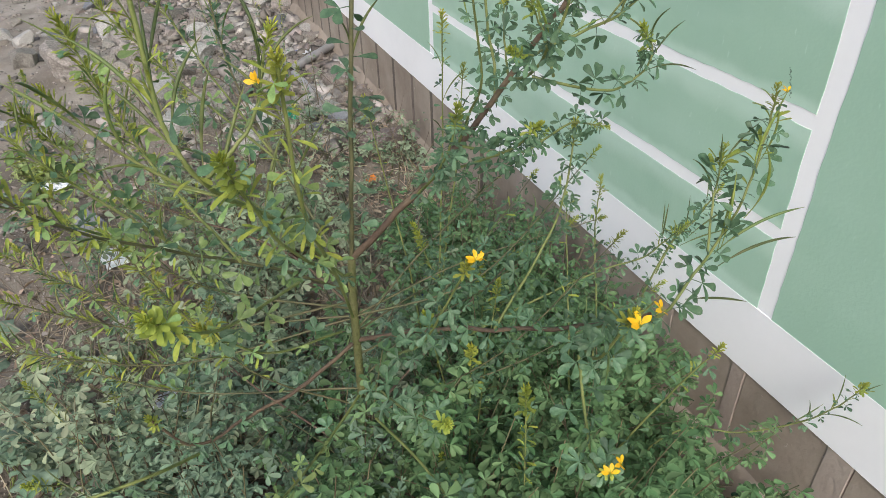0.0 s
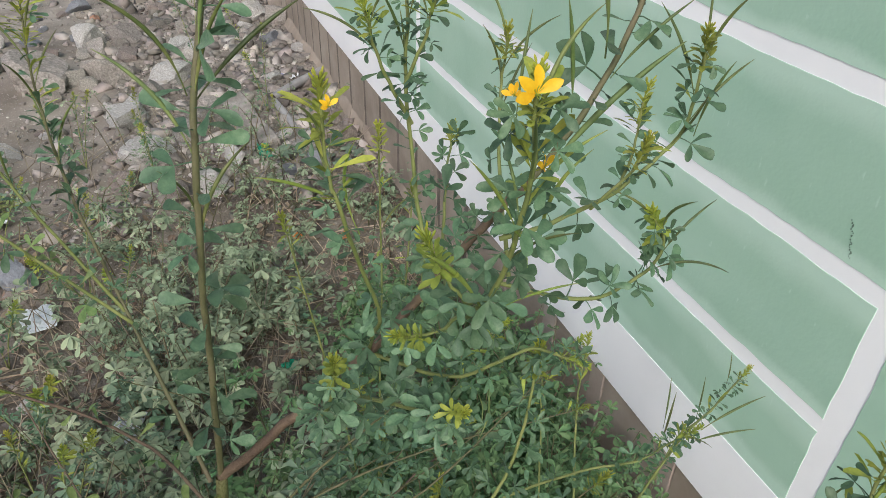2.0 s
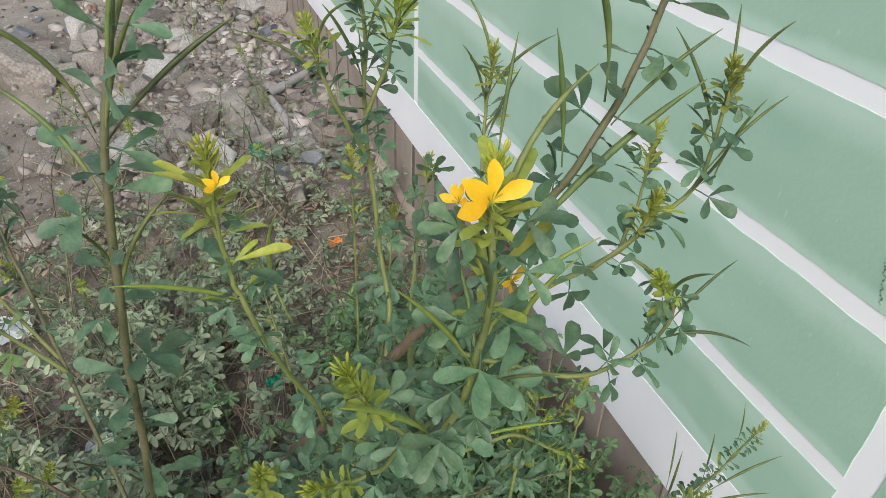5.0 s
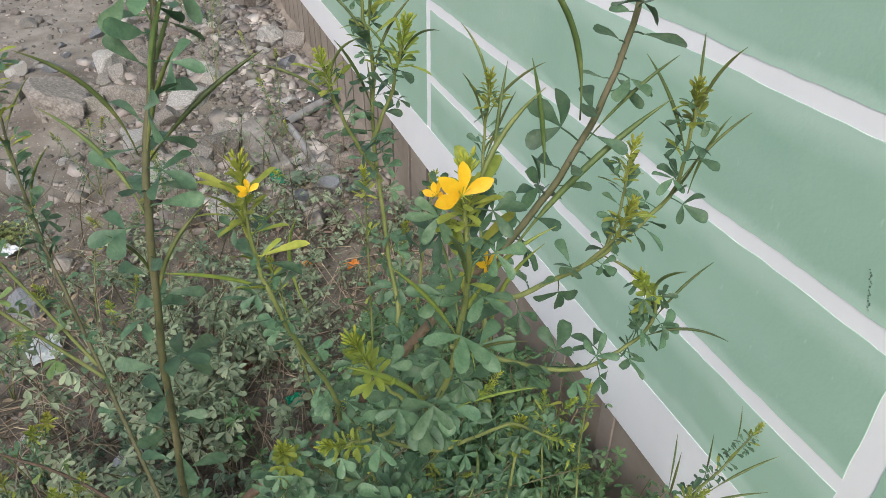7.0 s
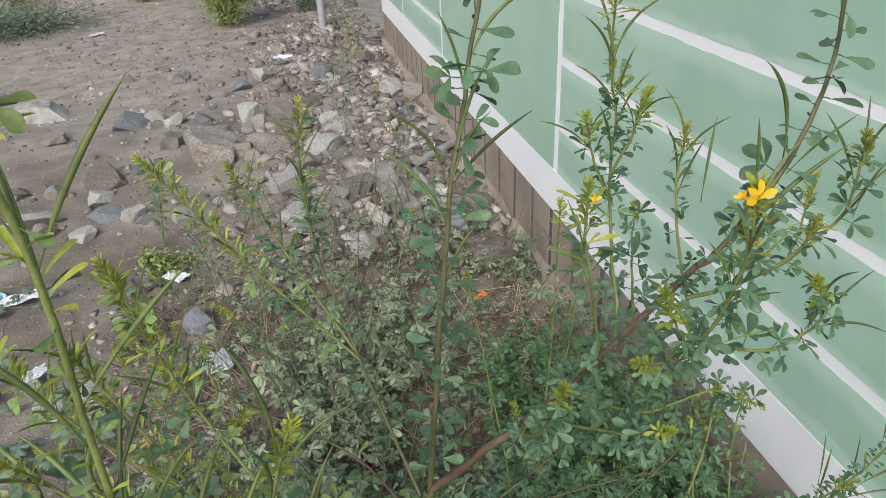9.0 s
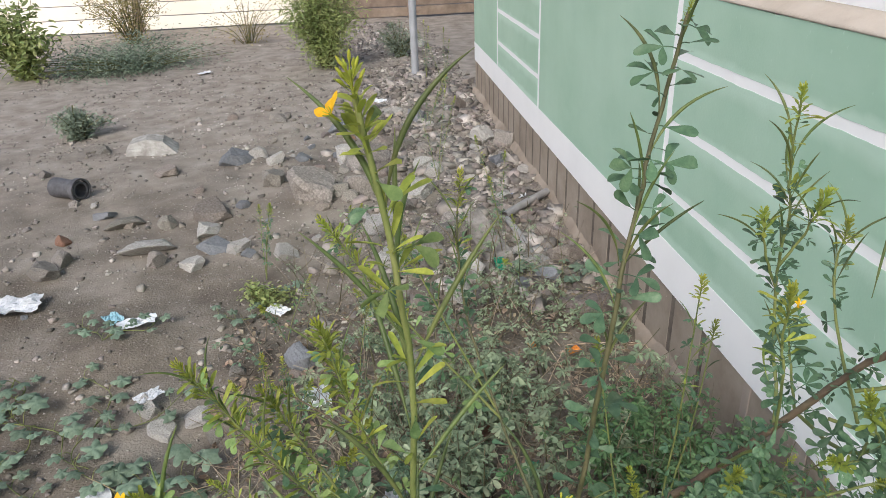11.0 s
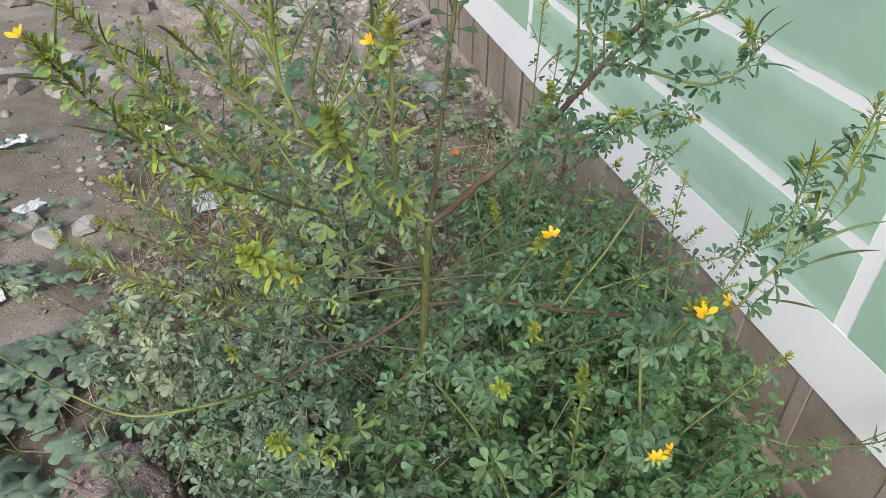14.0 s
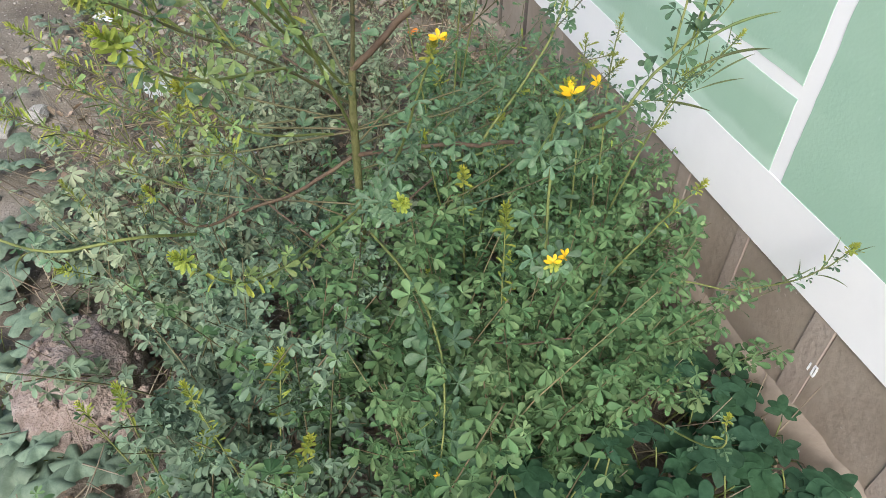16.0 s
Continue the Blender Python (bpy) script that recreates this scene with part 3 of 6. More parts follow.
part("collar", collar, METAL, pole, m=pose(-0.44, 6.35, 1.05))

# ---- stones and rubble ----
stone_shapes = []
sr = random.Random(21)
for k in range(10):
    bm = bmesh.new()
    if k % 2:
        bmesh.ops.create_cube(bm, size=1.45)
        bmesh.ops.subdivide_edges(bm, edges=bm.edges[:], cuts=7, use_grid_fill=True)
    else:
        bmesh.ops.create_icosphere(bm, subdivisions=4 if k < 5 else 3, radius=1.0)
    sharp = 0.25 + 0.2 * (k % 3)
    axes = [Vector((sr.gauss(0, 1), sr.gauss(0, 1), sr.gauss(0, 1))).normalized() for _ in range(11)]
    cuts = [sr.uniform(0.46, 0.80) + (0.12 if k % 2 else 0.0) for _ in axes]
    for v in bm.verts:
        p = v.co.copy()
        for a, c in zip(axes, cuts):
            d = p.dot(a)
            if d > c:
                p -= a * (d - c) * 0.99
        p += p.normalized() * (0.06 * noise.noise(v.co * 1.7 + Vector((k * 5, 0, 0))) + 0.045 * noise.noise(v.co * 4.5 + Vector((0, k * 3, 0))) + 0.022 * noise.noise(v.co * 12.0))
        v.co = Vector((p.x, p.y * 0.88, p.z * 0.84))
    me = bpy.data.meshes.new("stone")
    bm.to_mesh(me)
    bm.free()
    stone_shapes.append(me)
STONE_MESH = {}


def stone(x, y, size, surface, label, tall=1.0, turn=None, lift=0.0, name="rubble_stone", long=1.0):
    k = sr.randrange(10)
    key = (k, surface.name)
    if key not in STONE_MESH:
        STONE_MESH[key] = stone_shapes[k].copy()
        STONE_MESH[key].materials.append(surface)
    r = size / 2 * 1.36
    m = Matrix.Translation((x, y, ground_height(x, y) + r * 0.16 * tall + lift)) @ Euler((sr.uniform(-0.3, 0.3), sr.uniform(-0.3, 0.3), sr.uniform(0, 6.3) if turn is None else turn)).to_matrix().to_4x4() @ Matrix.Diagonal((r * long, r, r * tall, 1))
    return tagged(part(name, STONE_MESH[key], surface, m=m), label, "stone", "rubble stones")


GREY_L, PINK_L, PALE_L, SLATE_L, BRICK_L = ("rough grey stone lying half sunk in dirt", "reddish brown stone lying in the dirt", "pale lump of broken concrete on the dirt",
                                            "blue-grey slate fragment lying on dirt", "broken lump of red brick on dirt")
stone(-1.27, 3.08, 0.25, STONE, "large rough boulder of grey-tan stone on dirt", 1.05, 0.4)
dome = bmesh.new()
bmesh.ops.create_cube(dome, size=1.0)
bmesh.ops.subdivide_edges(dome, edges=dome.edges[:], cuts=7, use_grid_fill=True)
for v in dome.verts:
    p = v.co.copy()
    up = p.z + 0.5
    shrink = 1.0 - 0.42 * up
    v.co = Vector((p.x * 0.36 * shrink * (1 + 0.10 * noise.noise(p * 2.1)) - 0.02 * up, p.y * 0.26 * shrink, up * 0.115 * (1 - 0.35 * abs(p.x)) + 0.008 * noise.noise(p * 6) - 0.01))
tagged(part("concrete_lump", dome, STONE_PALE, m=pose(-2.43, 4.3, ground_height(-2.43, 4.3), 0, 0, 8)), "pale flat-topped lump of concrete on bare dirt", "stone", "rubble stones")
stone(-2.04, 2.68, 0.25, STONE_PALE, "flat pale concrete slab lying in dirt", 0.34, 0.3)
stone(-1.72, 2.60, 0.13, STONE_BLUE, SLATE_L, 0.8)
stone(-1.78, 2.98, 0.20, STONE_PINK, PINK_L, 0.55)
stone(-1.50, 3.32, 0.14, STONE, GREY_L)
stone(-2.21, 3.76, 0.16, STONE_PINK, PINK_L, 0.5)
stone(-1.78, 2.43, 0.09, STONE_PALE, PALE_L)
stone(-2.0, 2.92, 0.09, STONE, GREY_L)
stone(-0.99, 3.1, 0.20, STONE, GREY_L, 1.1, 1.2, long=0.6)
stone(-0.92, 2.58, 0.17, STONE_PALE, PALE_L, 0.7)
stone(-0.85, 2.22, 0.18, STONE_PALE, PALE_L, 0.7)
stone(-2.24, 3.0, 0.13, STONE, GREY_L, 0.6, long=1.5)
stone(-2.38, 3.12, 0.10, STONE_BLUE, SLATE_L, 0.5)
stone(-1.24, 1.56, 0.115, STONE_BLUE, "angular blue-grey stone standing beside a foil wrapper", 1.1, 0.6, long=0.6)
stone(-1.64, 1.27, 0.075, STONE_PALE, "squarish pale concrete chunk beside a dark hollow", 1.1, 0.2, lift=-0.006)
stone(-1.49, 1.27, 0.055, STONE, GREY_L)
stone(-1.52, 1.19, 0.045, STONE_PINK, PINK_L)
stone(-1.55, 1.34, 0.085, STONE_PALE, "flat grey stone bridging a dark hollow", 0.4, 0.1, lift=0.01)
stone(-1.70, 1.37, 0.07, STONE_PALE, PALE_L)
stone(-0.60, 2.37, 0.15, STONE, GREY_L, 1.1)
stone(-0.72, 2.98, 0.22, STONE_PALE, PALE_L, 0.5)
stone(-0.82, 2.78, 0.13, STONE, GREY_L)
stone(-0.69, 2.33, 0.12, STONE, GREY_L)
stone(-0.14, 2.38, 0.13, STONE_PINK, PINK_L)
stone(-0.17, 1.72, 0.19, STONE_PINK, "flat reddish-grey stone slab by the plinth", 0.7, 0.5)
stone(-0.13, 2.15, 0.14, STONE_PINK, PINK_L)
stone(-0.56, 2.5, 0.12, STONE, GREY_L)
stone(-0.32, 2.2, 0.10, STONE_PALE, PALE_L)
stone(-0.67, 1.15, 0.07, BRICK_RED, BRICK_L)
stone(-2.48, 2.81, 0.07, BRICK_RED, BRICK_L)
stone(-0.02, 3.93, 0.16, STONE, GREY_L)
stone(-0.17, 4.03, 0.16, STONE_PALE, PALE_L)
stone(-1.8, 3.87, 0.17, STONE_BLUE, SLATE_L)
stone(-1.68, 3.92, 0.13, STONE_PALE, PALE_L)
stone(-1.09, 3.70, 0.18, STONE_PALE, PALE_L)
stone(-0.91, 3.73, 0.16, STONE, GREY_L)
stone(-2.43, 2.45, 0.12, STONE, "dark grey stone with a hollow side on dirt", 0.9)
stone(-1.02, 3.12, 0.08, BRICK_RED, BRICK_L)
# broken concrete slab, tile fragment and grey pipes among the rubble
slab = bmesh.new()
box(slab, (-0.058, -0.19, 0), (0.058, 0.19, 0.055), 0.005)
bmesh.ops.subdivide_edges(slab, edges=slab.edges[:], cuts=3, use_grid_fill=True)
for v in slab.verts:
    v.co += Vector((0.012 * noise.noise(v.co * 14), 0.03 * noise.noise(v.co * 9 + Vector((3, 0, 0))), 0.008 * noise.noise(v.co * 12)))
    v.co += 0.004 * noise.noise_vector(v.co * 60)
tagged(part("concrete_slab", slab, STONE, m=pose(-0.455, 2.31, ground_height(-0.455, 2.31) + 0.004, 9, -14, 10)), "broken grey concrete slab leaning on rubble", "slab", "rubble stones")
slab2 = bmesh.new()
box(slab2, (-0.045, -0.11, 0), (0.045, 0.11, 0.014), 0.003)
for v in slab2.verts:
    if v.co.y > 0:
        v.co.x *= 0.35
tagged(part("concrete_slab", slab2, STONE_PALE, m=pose(-0.555, 2.07, ground_height(-0.555, 2.07) + 0.035, 4, -58, 8)), "thin pale concrete tile fragment tilted in rubble", "slab", "rubble stones")
for pts, r, label in ((((-0.31, 2.54, 0.02), (-0.29, 2.36, 0.025), (-0.27, 2.13, 0.015)), 0.015, "straight grey plastic pipe lying on rubble"),
                      (((-0.315, 2.57, 0.02), (-0.20, 2.70, 0.025), (-0.02, 2.90, 0.03)), 0.020, "grey plastic pipe bent over rubble beside the plinth")):
    v, q = tube(curve_points([(x, y, ground_height(x, y) + z) for x, y, z in pts], 8), r, r, 12)
    tagged(part("pipe", mesh_of("pipe", v, [q]), PIPE_GREY), label, "pipe")

PLACED = [(-0.47, 2.42, 0.2), (-0.45, 2.3, 0.2), (-0.44, 2.17, 0.2), (-0.55, 2.07, 0.16), (-0.43, 2.05, 0.12), (-0.30, 2.5, 0.12), (-0.29, 2.35, 0.12), (-0.27, 2.2, 0.12), (-0.24, 2.66, 0.12), (-0.14, 2.77, 0.12)]


def scatter(n, x0, x1, y0, y1, s0, s1, accept):
    """Stones spread at random over a stretch of the yard, kept apart."""
    made = 0
    tries = 0
    while made < n and tries < n * 30:
        tries += 1
        x, y = sr.uniform(x0, x1), sr.uniform(y0, y1)
        s = s0 + (s1 - s0) * sr.random() ** 2.2
        if not accept(x, y) or any((x - a) ** 2 + (y - b) ** 2 < (0.4 * (s + c)) ** 2 for a, b, c in PLACED):
            continue
        PLACED.append((x, y, s))
        pick = sr.random()
        surface, label = (STONE, GREY_L) if pick < 0.36 else (STONE_PINK, PINK_L) if pick < 0.64 else (STONE_PALE, PALE_L) if pick < 0.90 else (STONE_BLUE, SLATE_L) if pick < 0.97 or s > 0.09 else (BRICK_RED, BRICK_L)
        stone(x, y, s, surface, label, sr.uniform(0.6, 1.2))
        made += 1


scatter(118, -1.0, -0.03, 1.85, 5.0, 0.03, 0.13, lambda x, y: sr.random() < 0.35 + 0.65 * math.exp(-((x + 0.45) / 0.4) ** 2))
scatter(32, -1.8, -0.9, 2.3, 5.0, 0.05, 0.15, lambda x, y: True)
scatter(36, -3.0, -1.0, 1.2, 5.5, 0.03, 0.10, lambda x, y: True)
scatter(14, -1.5, 0.0, 5.0, 8.5, 0.06, 0.16, lambda x, y: True)
scatter(8, -1.4, -0.2, 0.9, 2.0, 0.03, 0.08, lambda x, y: True)

# gritty mound by the creeper
mound = bmesh.new()
bmesh.ops.create_icosphere(mound, subdivisions=5, radius=1.0)
for v in mound.verts:
    p = v.co
    d = 1 + 0.16 * noise.noise(p * 1.6) + 0.05 * noise.noise(p * 6) + 0.03 * noise.noise(p * 17) + 0.012 * noise.noise(p * 40)
    v.co = Vector((p.x * 0.130 * d, p.y * 0.155 * d, p.z * 0.105 * d))
for f in mound.faces:
    f.smooth = True
clod = tagged(part("gritty_clod", mound, MOUND, m=pose(-1.315, 0.20, 0.03, 0, 0, 8)), "big gritty reddish clod of hardened mortar in weeds", "clod")

pebble_mesh = stone_shapes[9].copy()
pebble_mesh.materials.append(MOUND)
for k in range(90):
    a, h = sr.uniform(0, 6.3), sr.uniform(0.05, 0.98)
    ring = math.sqrt(1 - h * h)
    s = sr.uniform(0.004, 0.011)
    p = Vector((-1.315 + 0.132 * ring * math.cos(a), 0.20 + 0.157 * ring * math.sin(a), 0.03 + 0.106 * h))
    part("pebble", pebble_mesh, MOUND, clod, m=Matrix.Translation(p) @ Euler((sr.uniform(0, 6), sr.uniform(0, 6), sr.uniform(0, 6))).to_matrix().to_4x4() @ Matrix.Diagonal((s, s, s, 1)))

# gravel and grit
gr = np.random.RandomState(4)
cv = np.array([(x, y, z) for x in (-0.8, 0.8) for y in (-0.8, 0.8) for z in (-0.8, 0.8)])
ct = np.array([(0, 1, 3), (0, 3, 2), (4, 6, 7), (4, 7, 5), (0, 4, 5), (0, 5, 1), (2, 3, 7), (2, 7, 6), (0, 2, 6), (0, 6, 4), (1, 5, 7), (1, 7, 3)])
vs, ts = [], []
count = 0
while count < 17000:
    x, y = gr.uniform(-4.2, 0.0), gr.uniform(-0.3, 9.8)
    dens = 0.28 + 0.7 * math.exp(-((x + 0.5) / 0.6) ** 2) * (y > 1.7) + 0.35 * noise.noise((x * 1.3, y * 1.3, 9))
    if gr.rand() > dens:
        continue
    s = 0.0022 + 0.011 * gr.rand() ** 6 + 0.00028 * max(0.0, y) + (0.012 * gr.rand() ** 3 if x > -1.0 and y > 1.8 else 0)
    v = (cv + 0.8 * (gr.rand(8, 3) - 0.5)) * np.array([s, s * gr.uniform(0.6, 1), s * gr.uniform(0.4, 0.7)])
    a = gr.uniform(0, 6.3)
    c, sn = math.cos(a), math.sin(a)
    v = v @ np.array([[c, sn, 0], [-sn, c, 0], [0, 0, 1]]) + (x, y, ground_height(x, y) + s * 0.2)
    ts.append(ct + count * len(cv))
    vs.append(v)
    count += 1
tagged(part("gravel", mesh_of("gravel", np.concatenate(vs), [np.concatenate(ts)], False), GRAVEL), "mixed grit and gravel strewn over dirt", "gravel", kind="stuff")


chips, faces = [], []
count = 0
while count < 8400:
    x, y = -abs(gr.normal(0.40, 0.40)) - 0.03, gr.uniform(1.75, 6.5)
    if count % 7 == 6:
        x, y = gr.normal(-0.75, 0.22), gr.uniform(7.6, 9.6)
    strewn = count % 5 < 2
    if strewn:
        x, y = gr.uniform(-3.4, -0.6), gr.uniform(1.1, 7.5)
        if noise.noise((x * 1.7, y * 1.7, 21.0)) < gr.uniform(-0.35, 0.45):
            continue
    elif gr.rand() > (1.0 if x > -1.2 else 0.35):
        continue
    s = (0.003 + 0.017 * gr.rand() ** 6) if strewn else (0.005 + 0.042 * gr.rand() ** 5)
    v = (cv + 0.75 * (gr.rand(8, 3) - 0.5)) * np.array([s, s * gr.uniform(0.5, 1), s * gr.uniform(0.3, 0.8)])
    R = np.array(Euler((gr.uniform(-0.6, 0.6), gr.uniform(-0.6, 0.6), gr.uniform(0, 6.3))).to_matrix())
    chips.append(v @ R.T + (x, y, ground_height(x, y) + s * 0.15))
    faces.append(ct + count * len(cv))
    count += 1
tagged(part("rubble_chips", mesh_of("rubble_chips", np.concatenate(chips), [np.concatenate(faces)], False), GRAVEL), "angular chips of broken stone along the wall", "rubble", kind="stuff")


# ---- litter ----
def crumpled(name, place, w, d, surface, label, category, seed, height=0.35, turn=0.0, tilt=0.0, holes=0.0, n=12):
    """A creased sheet of foil or plastic with thickness, lying on the ground."""
    bm = bmesh.new()
    bmesh.ops.create_grid(bm, x_segments=n, y_segments=n, size=0.5)
    for v in bm.verts:
        p = Vector((v.co.x * 4 + seed * 7.3, v.co.y * 4, seed))
        v.co = Vector((v.co.x * w * (1 + 0.25 * noise.noise(p)), v.co.y * d * (1 + 0.25 * noise.noise(p + Vector((9, 0, 0)))),
                       height * min(w, d) * (0.35 * abs(noise.noise(p * 0.8 + Vector((0, 5, 0)))) + 0.25 * abs(noise.noise(p * 2.0)))))
    bmesh.ops.solidify(bm, geom=bm.faces[:], thickness=0.0012)
    x, y, z = place
    return tagged(part(name, bm, surface, m=pose(x, y, z + ground_height(x, y) + 0.006, tilt, 0, turn)), label, category)


crumpled("foil_wrapper", (-1.168, 1.34, 0.012), 0.085, 0.075, FOIL, "creased white foil wrapper lying on weeds and dirt", "wrapper", 1, 0.25, 12, 22)
crumpled("plastic_bag", (-1.86, 1.86, 0.01), 0.13, 0.06, PLASTIC_WHITE, "torn white and blue plastic bag scrap on dirt", "plastic bag", 2, 0.7, 20)
crumpled("plastic_bag", (-1.975, 1.935, 0.01), 0.055, 0.085, PLASTIC_BLUE, "crumpled light blue plastic scrap on dirt", "plastic bag", 3, 1.0, 40)
crumpled("plastic_scrap", (-0.235, 2.93, 0.0), 0.09, 0.05, PLASTIC_DEEP, "deep blue plastic strip lying among rubble", "plastic scrap", 4, 0.7, 25)
crumpled("plastic_scrap", (-0.165, 2.90, 0.0), 0.07, 0.06, PLASTIC_WHITE, "crumpled clear plastic lying among rubble", "plastic scrap", 5, 0.9, 25)
crumpled("green_wrapper", (-0.435, 2.07, 0.012), 0.042, 0.065, PLASTIC_GREEN, "crushed green drink wrapper standing in rubble", "wrapper", 6, 1.3, 10, 30)
crumpled("green_wrapper", (-0.56, 0.94, 0.02), 0.05, 0.04, PLASTIC_GREEN, "small crushed green wrapper under weeds", "wrapper", 7, 1.0, 10)
crumpled("paper_scrap", (-0.95, 0.86, 0.03), 0.09, 0.06, PLASTIC_WHITE, "dirty white paper scrap among low weeds", "paper", 8, 0.5, 70)
crumpled("paper_scrap", (-1.08, 0.62, 0.03), 0.07, 0.1, PLASTIC_WHITE, "dirty white plastic scrap among low weeds", "paper", 9, 0.5, 20)
crumpled("paper_scrap", (-1.35, 1.93, 0.02), 0.06, 0.09, PLASTIC_WHITE, "white crumpled paper under a creeping weed", "paper", 10, 0.5, 50)
crumpled("paper_scrap", (-2.57, 6.9, 0.01), 0.14, 0.08, PLASTIC_WHITE, "white plastic scrap lying on bare dirt", "paper", 11, 0.6, 50)
crumpled("paper_scrap", (-0.86, 5.0, 0.05), 0.14, 0.10, PLASTIC_WHITE, "white plastic scrap lying on rubble", "paper", 12, 0.8, 10)
crumpled("plastic_bag", (-2.42, 2.12, 0.02), 0.20, 0.14, PLASTIC_WHITE, "crumpled dirty white plastic sack on dirt", "plastic bag", 13, 0.6, 10)
crumpled("paper_scrap", (-1.70, 1.40, 0.03), 0.08, 0.05, PLASTIC_WHITE, "twisted white tissue beside a stone", "paper", 14, 0.5, 40)
crumpled("plastic_scrap", (-1.75, 0.98, 0.01), 0.10, 0.08, PLASTIC_WHITE, "flat translucent plastic scrap on dirt", "plastic scrap", 15, 0.3, 20)
crumpled("plastic_scrap", (-0.36, 0.75, 0.02), 0.07, 0.05, PLASTIC_DEEP, "small blue plastic scrap under weeds", "plastic scrap", 16, 0.8, 20)
crumpled("orange_peel", (-0.292, 1.465, 0.015), 0.05, 0.03, ORANGE, "bright orange peel scrap beside dry straw", "peel", 17, 1.0, 20)
crumpled("orange_peel", (-0.43, 1.50, 0.015), 0.03, 0.03, ORANGE, "small orange peel scrap beside dry straw", "peel", 18, 1.0, 20)
# black rubber pipe end lying on the dirt
ring = bmesh.new()
bmesh.ops.create_cone(ring, segments=24, radius1=0.058, radius2=0.05, depth=0.19, cap_ends=False)
bmesh.ops.create_cone(ring, segments=24, radius1=0.068, radius2=0.068, depth=0.03, cap_ends=False, matrix=Matrix.Translation((0, 0, 0.085)))
bmesh.ops.solidify(ring, geom=ring.faces[:], thickness=0.010)
tagged(part("rubber_pipe", ring, BLACK, m=pose(-2.66, 3.42, 0.07, 90, 0, 62)), "short black rubber pipe end lying on dirt", "pipe")

# dry straw heap and stalks by the plinth
sv = ([], [])
st = np.random.RandomState(9)
stalk = tube(np.array([(0, -0.5, 0), (0.01, 0, 0.02), (0, 0.5, 0)]), 1.0, 0.7, 4)
sizes = 170
turns, places = [], []
for k in range(sizes):
    cx, cy, sd = ((-0.20, 1.28, 0.13) if k < 110 else (-0.7, 0.95, 0.35))
    x, y = min(-0.03, st.normal(cx, sd)), st.normal(cy, sd)
    a, b = st.uniform(0, 6.3), st.normal(0, 0.2)
    ln, th = st.uniform(0.05, 0.17), st.uniform(0.0008, 0.0018)
    R = np.array(Euler((b, 0, a)).to_matrix())
    turns.append(R @ np.diag((th, ln, th)))
    places.append((x, y, ground_height(x, y) + st.uniform(0.004, 0.05)))
spread((stalk[0], stalk[1]), np.array(turns), np.array(places), sv)
tagged(part("dry_straw", mesh_of("straw", np.concatenate(sv[0]), [np.concatenate(sv[1])]), STRAW), "heap of dry bleached stalks beside the plinth", "straw", kind="stuff")

# ---- leaves, pods, buds and flowers ----
leaf_r = random.Random(3)


def leaflet(length, width, fold, droop, peak=1.25, rows=7):
    """(verts, quads) of one leaflet along +y, folded at its midrib and bent down; peak over 1 is widest past the middle."""
    v, q = [], []
    a, b, bow = leaf_r.uniform(0, 6.3), leaf_r.uniform(0, 6.3), leaf_r.uniform(-0.12, 0.12)
    for i in range(rows):
        u = 0.5 - 0.5 * math.cos(math.pi * i / (rows - 1))
        if peak > 1.35:
            w = width / 2 * 1.50 * u ** 0.95 * max(0.0, 1 - u ** 3.6) ** 0.52 + 0.02 * width
        else:
            w = width / 2 * max(0.0, math.sin(math.pi * u ** peak)) ** 0.72 + 0.008 * width
        y, z = length * u * (1 - 0.12 * droop * u), -droop * length * u * u * 0.5
        side = bow * length * u * u
        wl, wr = w * (1 + 0.16 * math.sin(5.0 * u + a)), w * (1 + 0.16 * math.sin(5.5 * u + b))
        v += [(side - wl, y, z + fold * wl + 0.10 * w * math.sin(9 * u + b)), (side, y, z), (side + wr, y, z + fold * wr + 0.10 * w * math.sin(10 * u + a))]
    for i in range(rows - 1):
        a = i * 3
        q += [(a, a + 1, a + 4, a + 3), (a + 1, a + 2, a + 5, a + 4)]
    return np.array(v), np.array(q)


def turned(piece, m):
    v, q = piece
    return np.c_[v, np.ones(len(v))] @ np.array(m).T[:, :3], q


def palmate(n, seed, petiole=0.9, length=1.0, width=0.52, rows=7, peak=1.3, stir=1.0):
    """A palm-shaped leaf of n leaflets on a stalk, one unit per leaflet length."""
    r = random.Random(seed)
    spanned = {1: (0,), 2: (-30, 35), 3: (-62, 0, 62), 5: (-105, -52, 0, 52, 105), 7: (-130, -85, -42, 0, 42, 85, 130)}[n]
    pieces = [tube(np.array([(0, 0, 0), (0, petiole * 0.5, 0.04), (0, petiole, 0)]), 0.028, 0.022, 3)]
    for a in spanned:
        s = (1.0 - 0.0022 * abs(a)) * r.uniform(0.88, 1.08)
        one = leaflet(length * s, width * s * r.uniform(0.85, 1.12), r.uniform(0.12, 0.45) * stir, r.uniform(0.1, 0.6), peak * r.uniform(0.92, 1.12), rows)
        m = Matrix.Translation((0, petiole, 0)) @ Euler((radians(r.uniform(-22, 14) * stir), radians(r.uniform(-18, 18) * stir), radians(-a + r.uniform(-9, 9)))).to_matrix().to_4x4()
        pieces.append(turned(one, m))
    return joined(pieces)


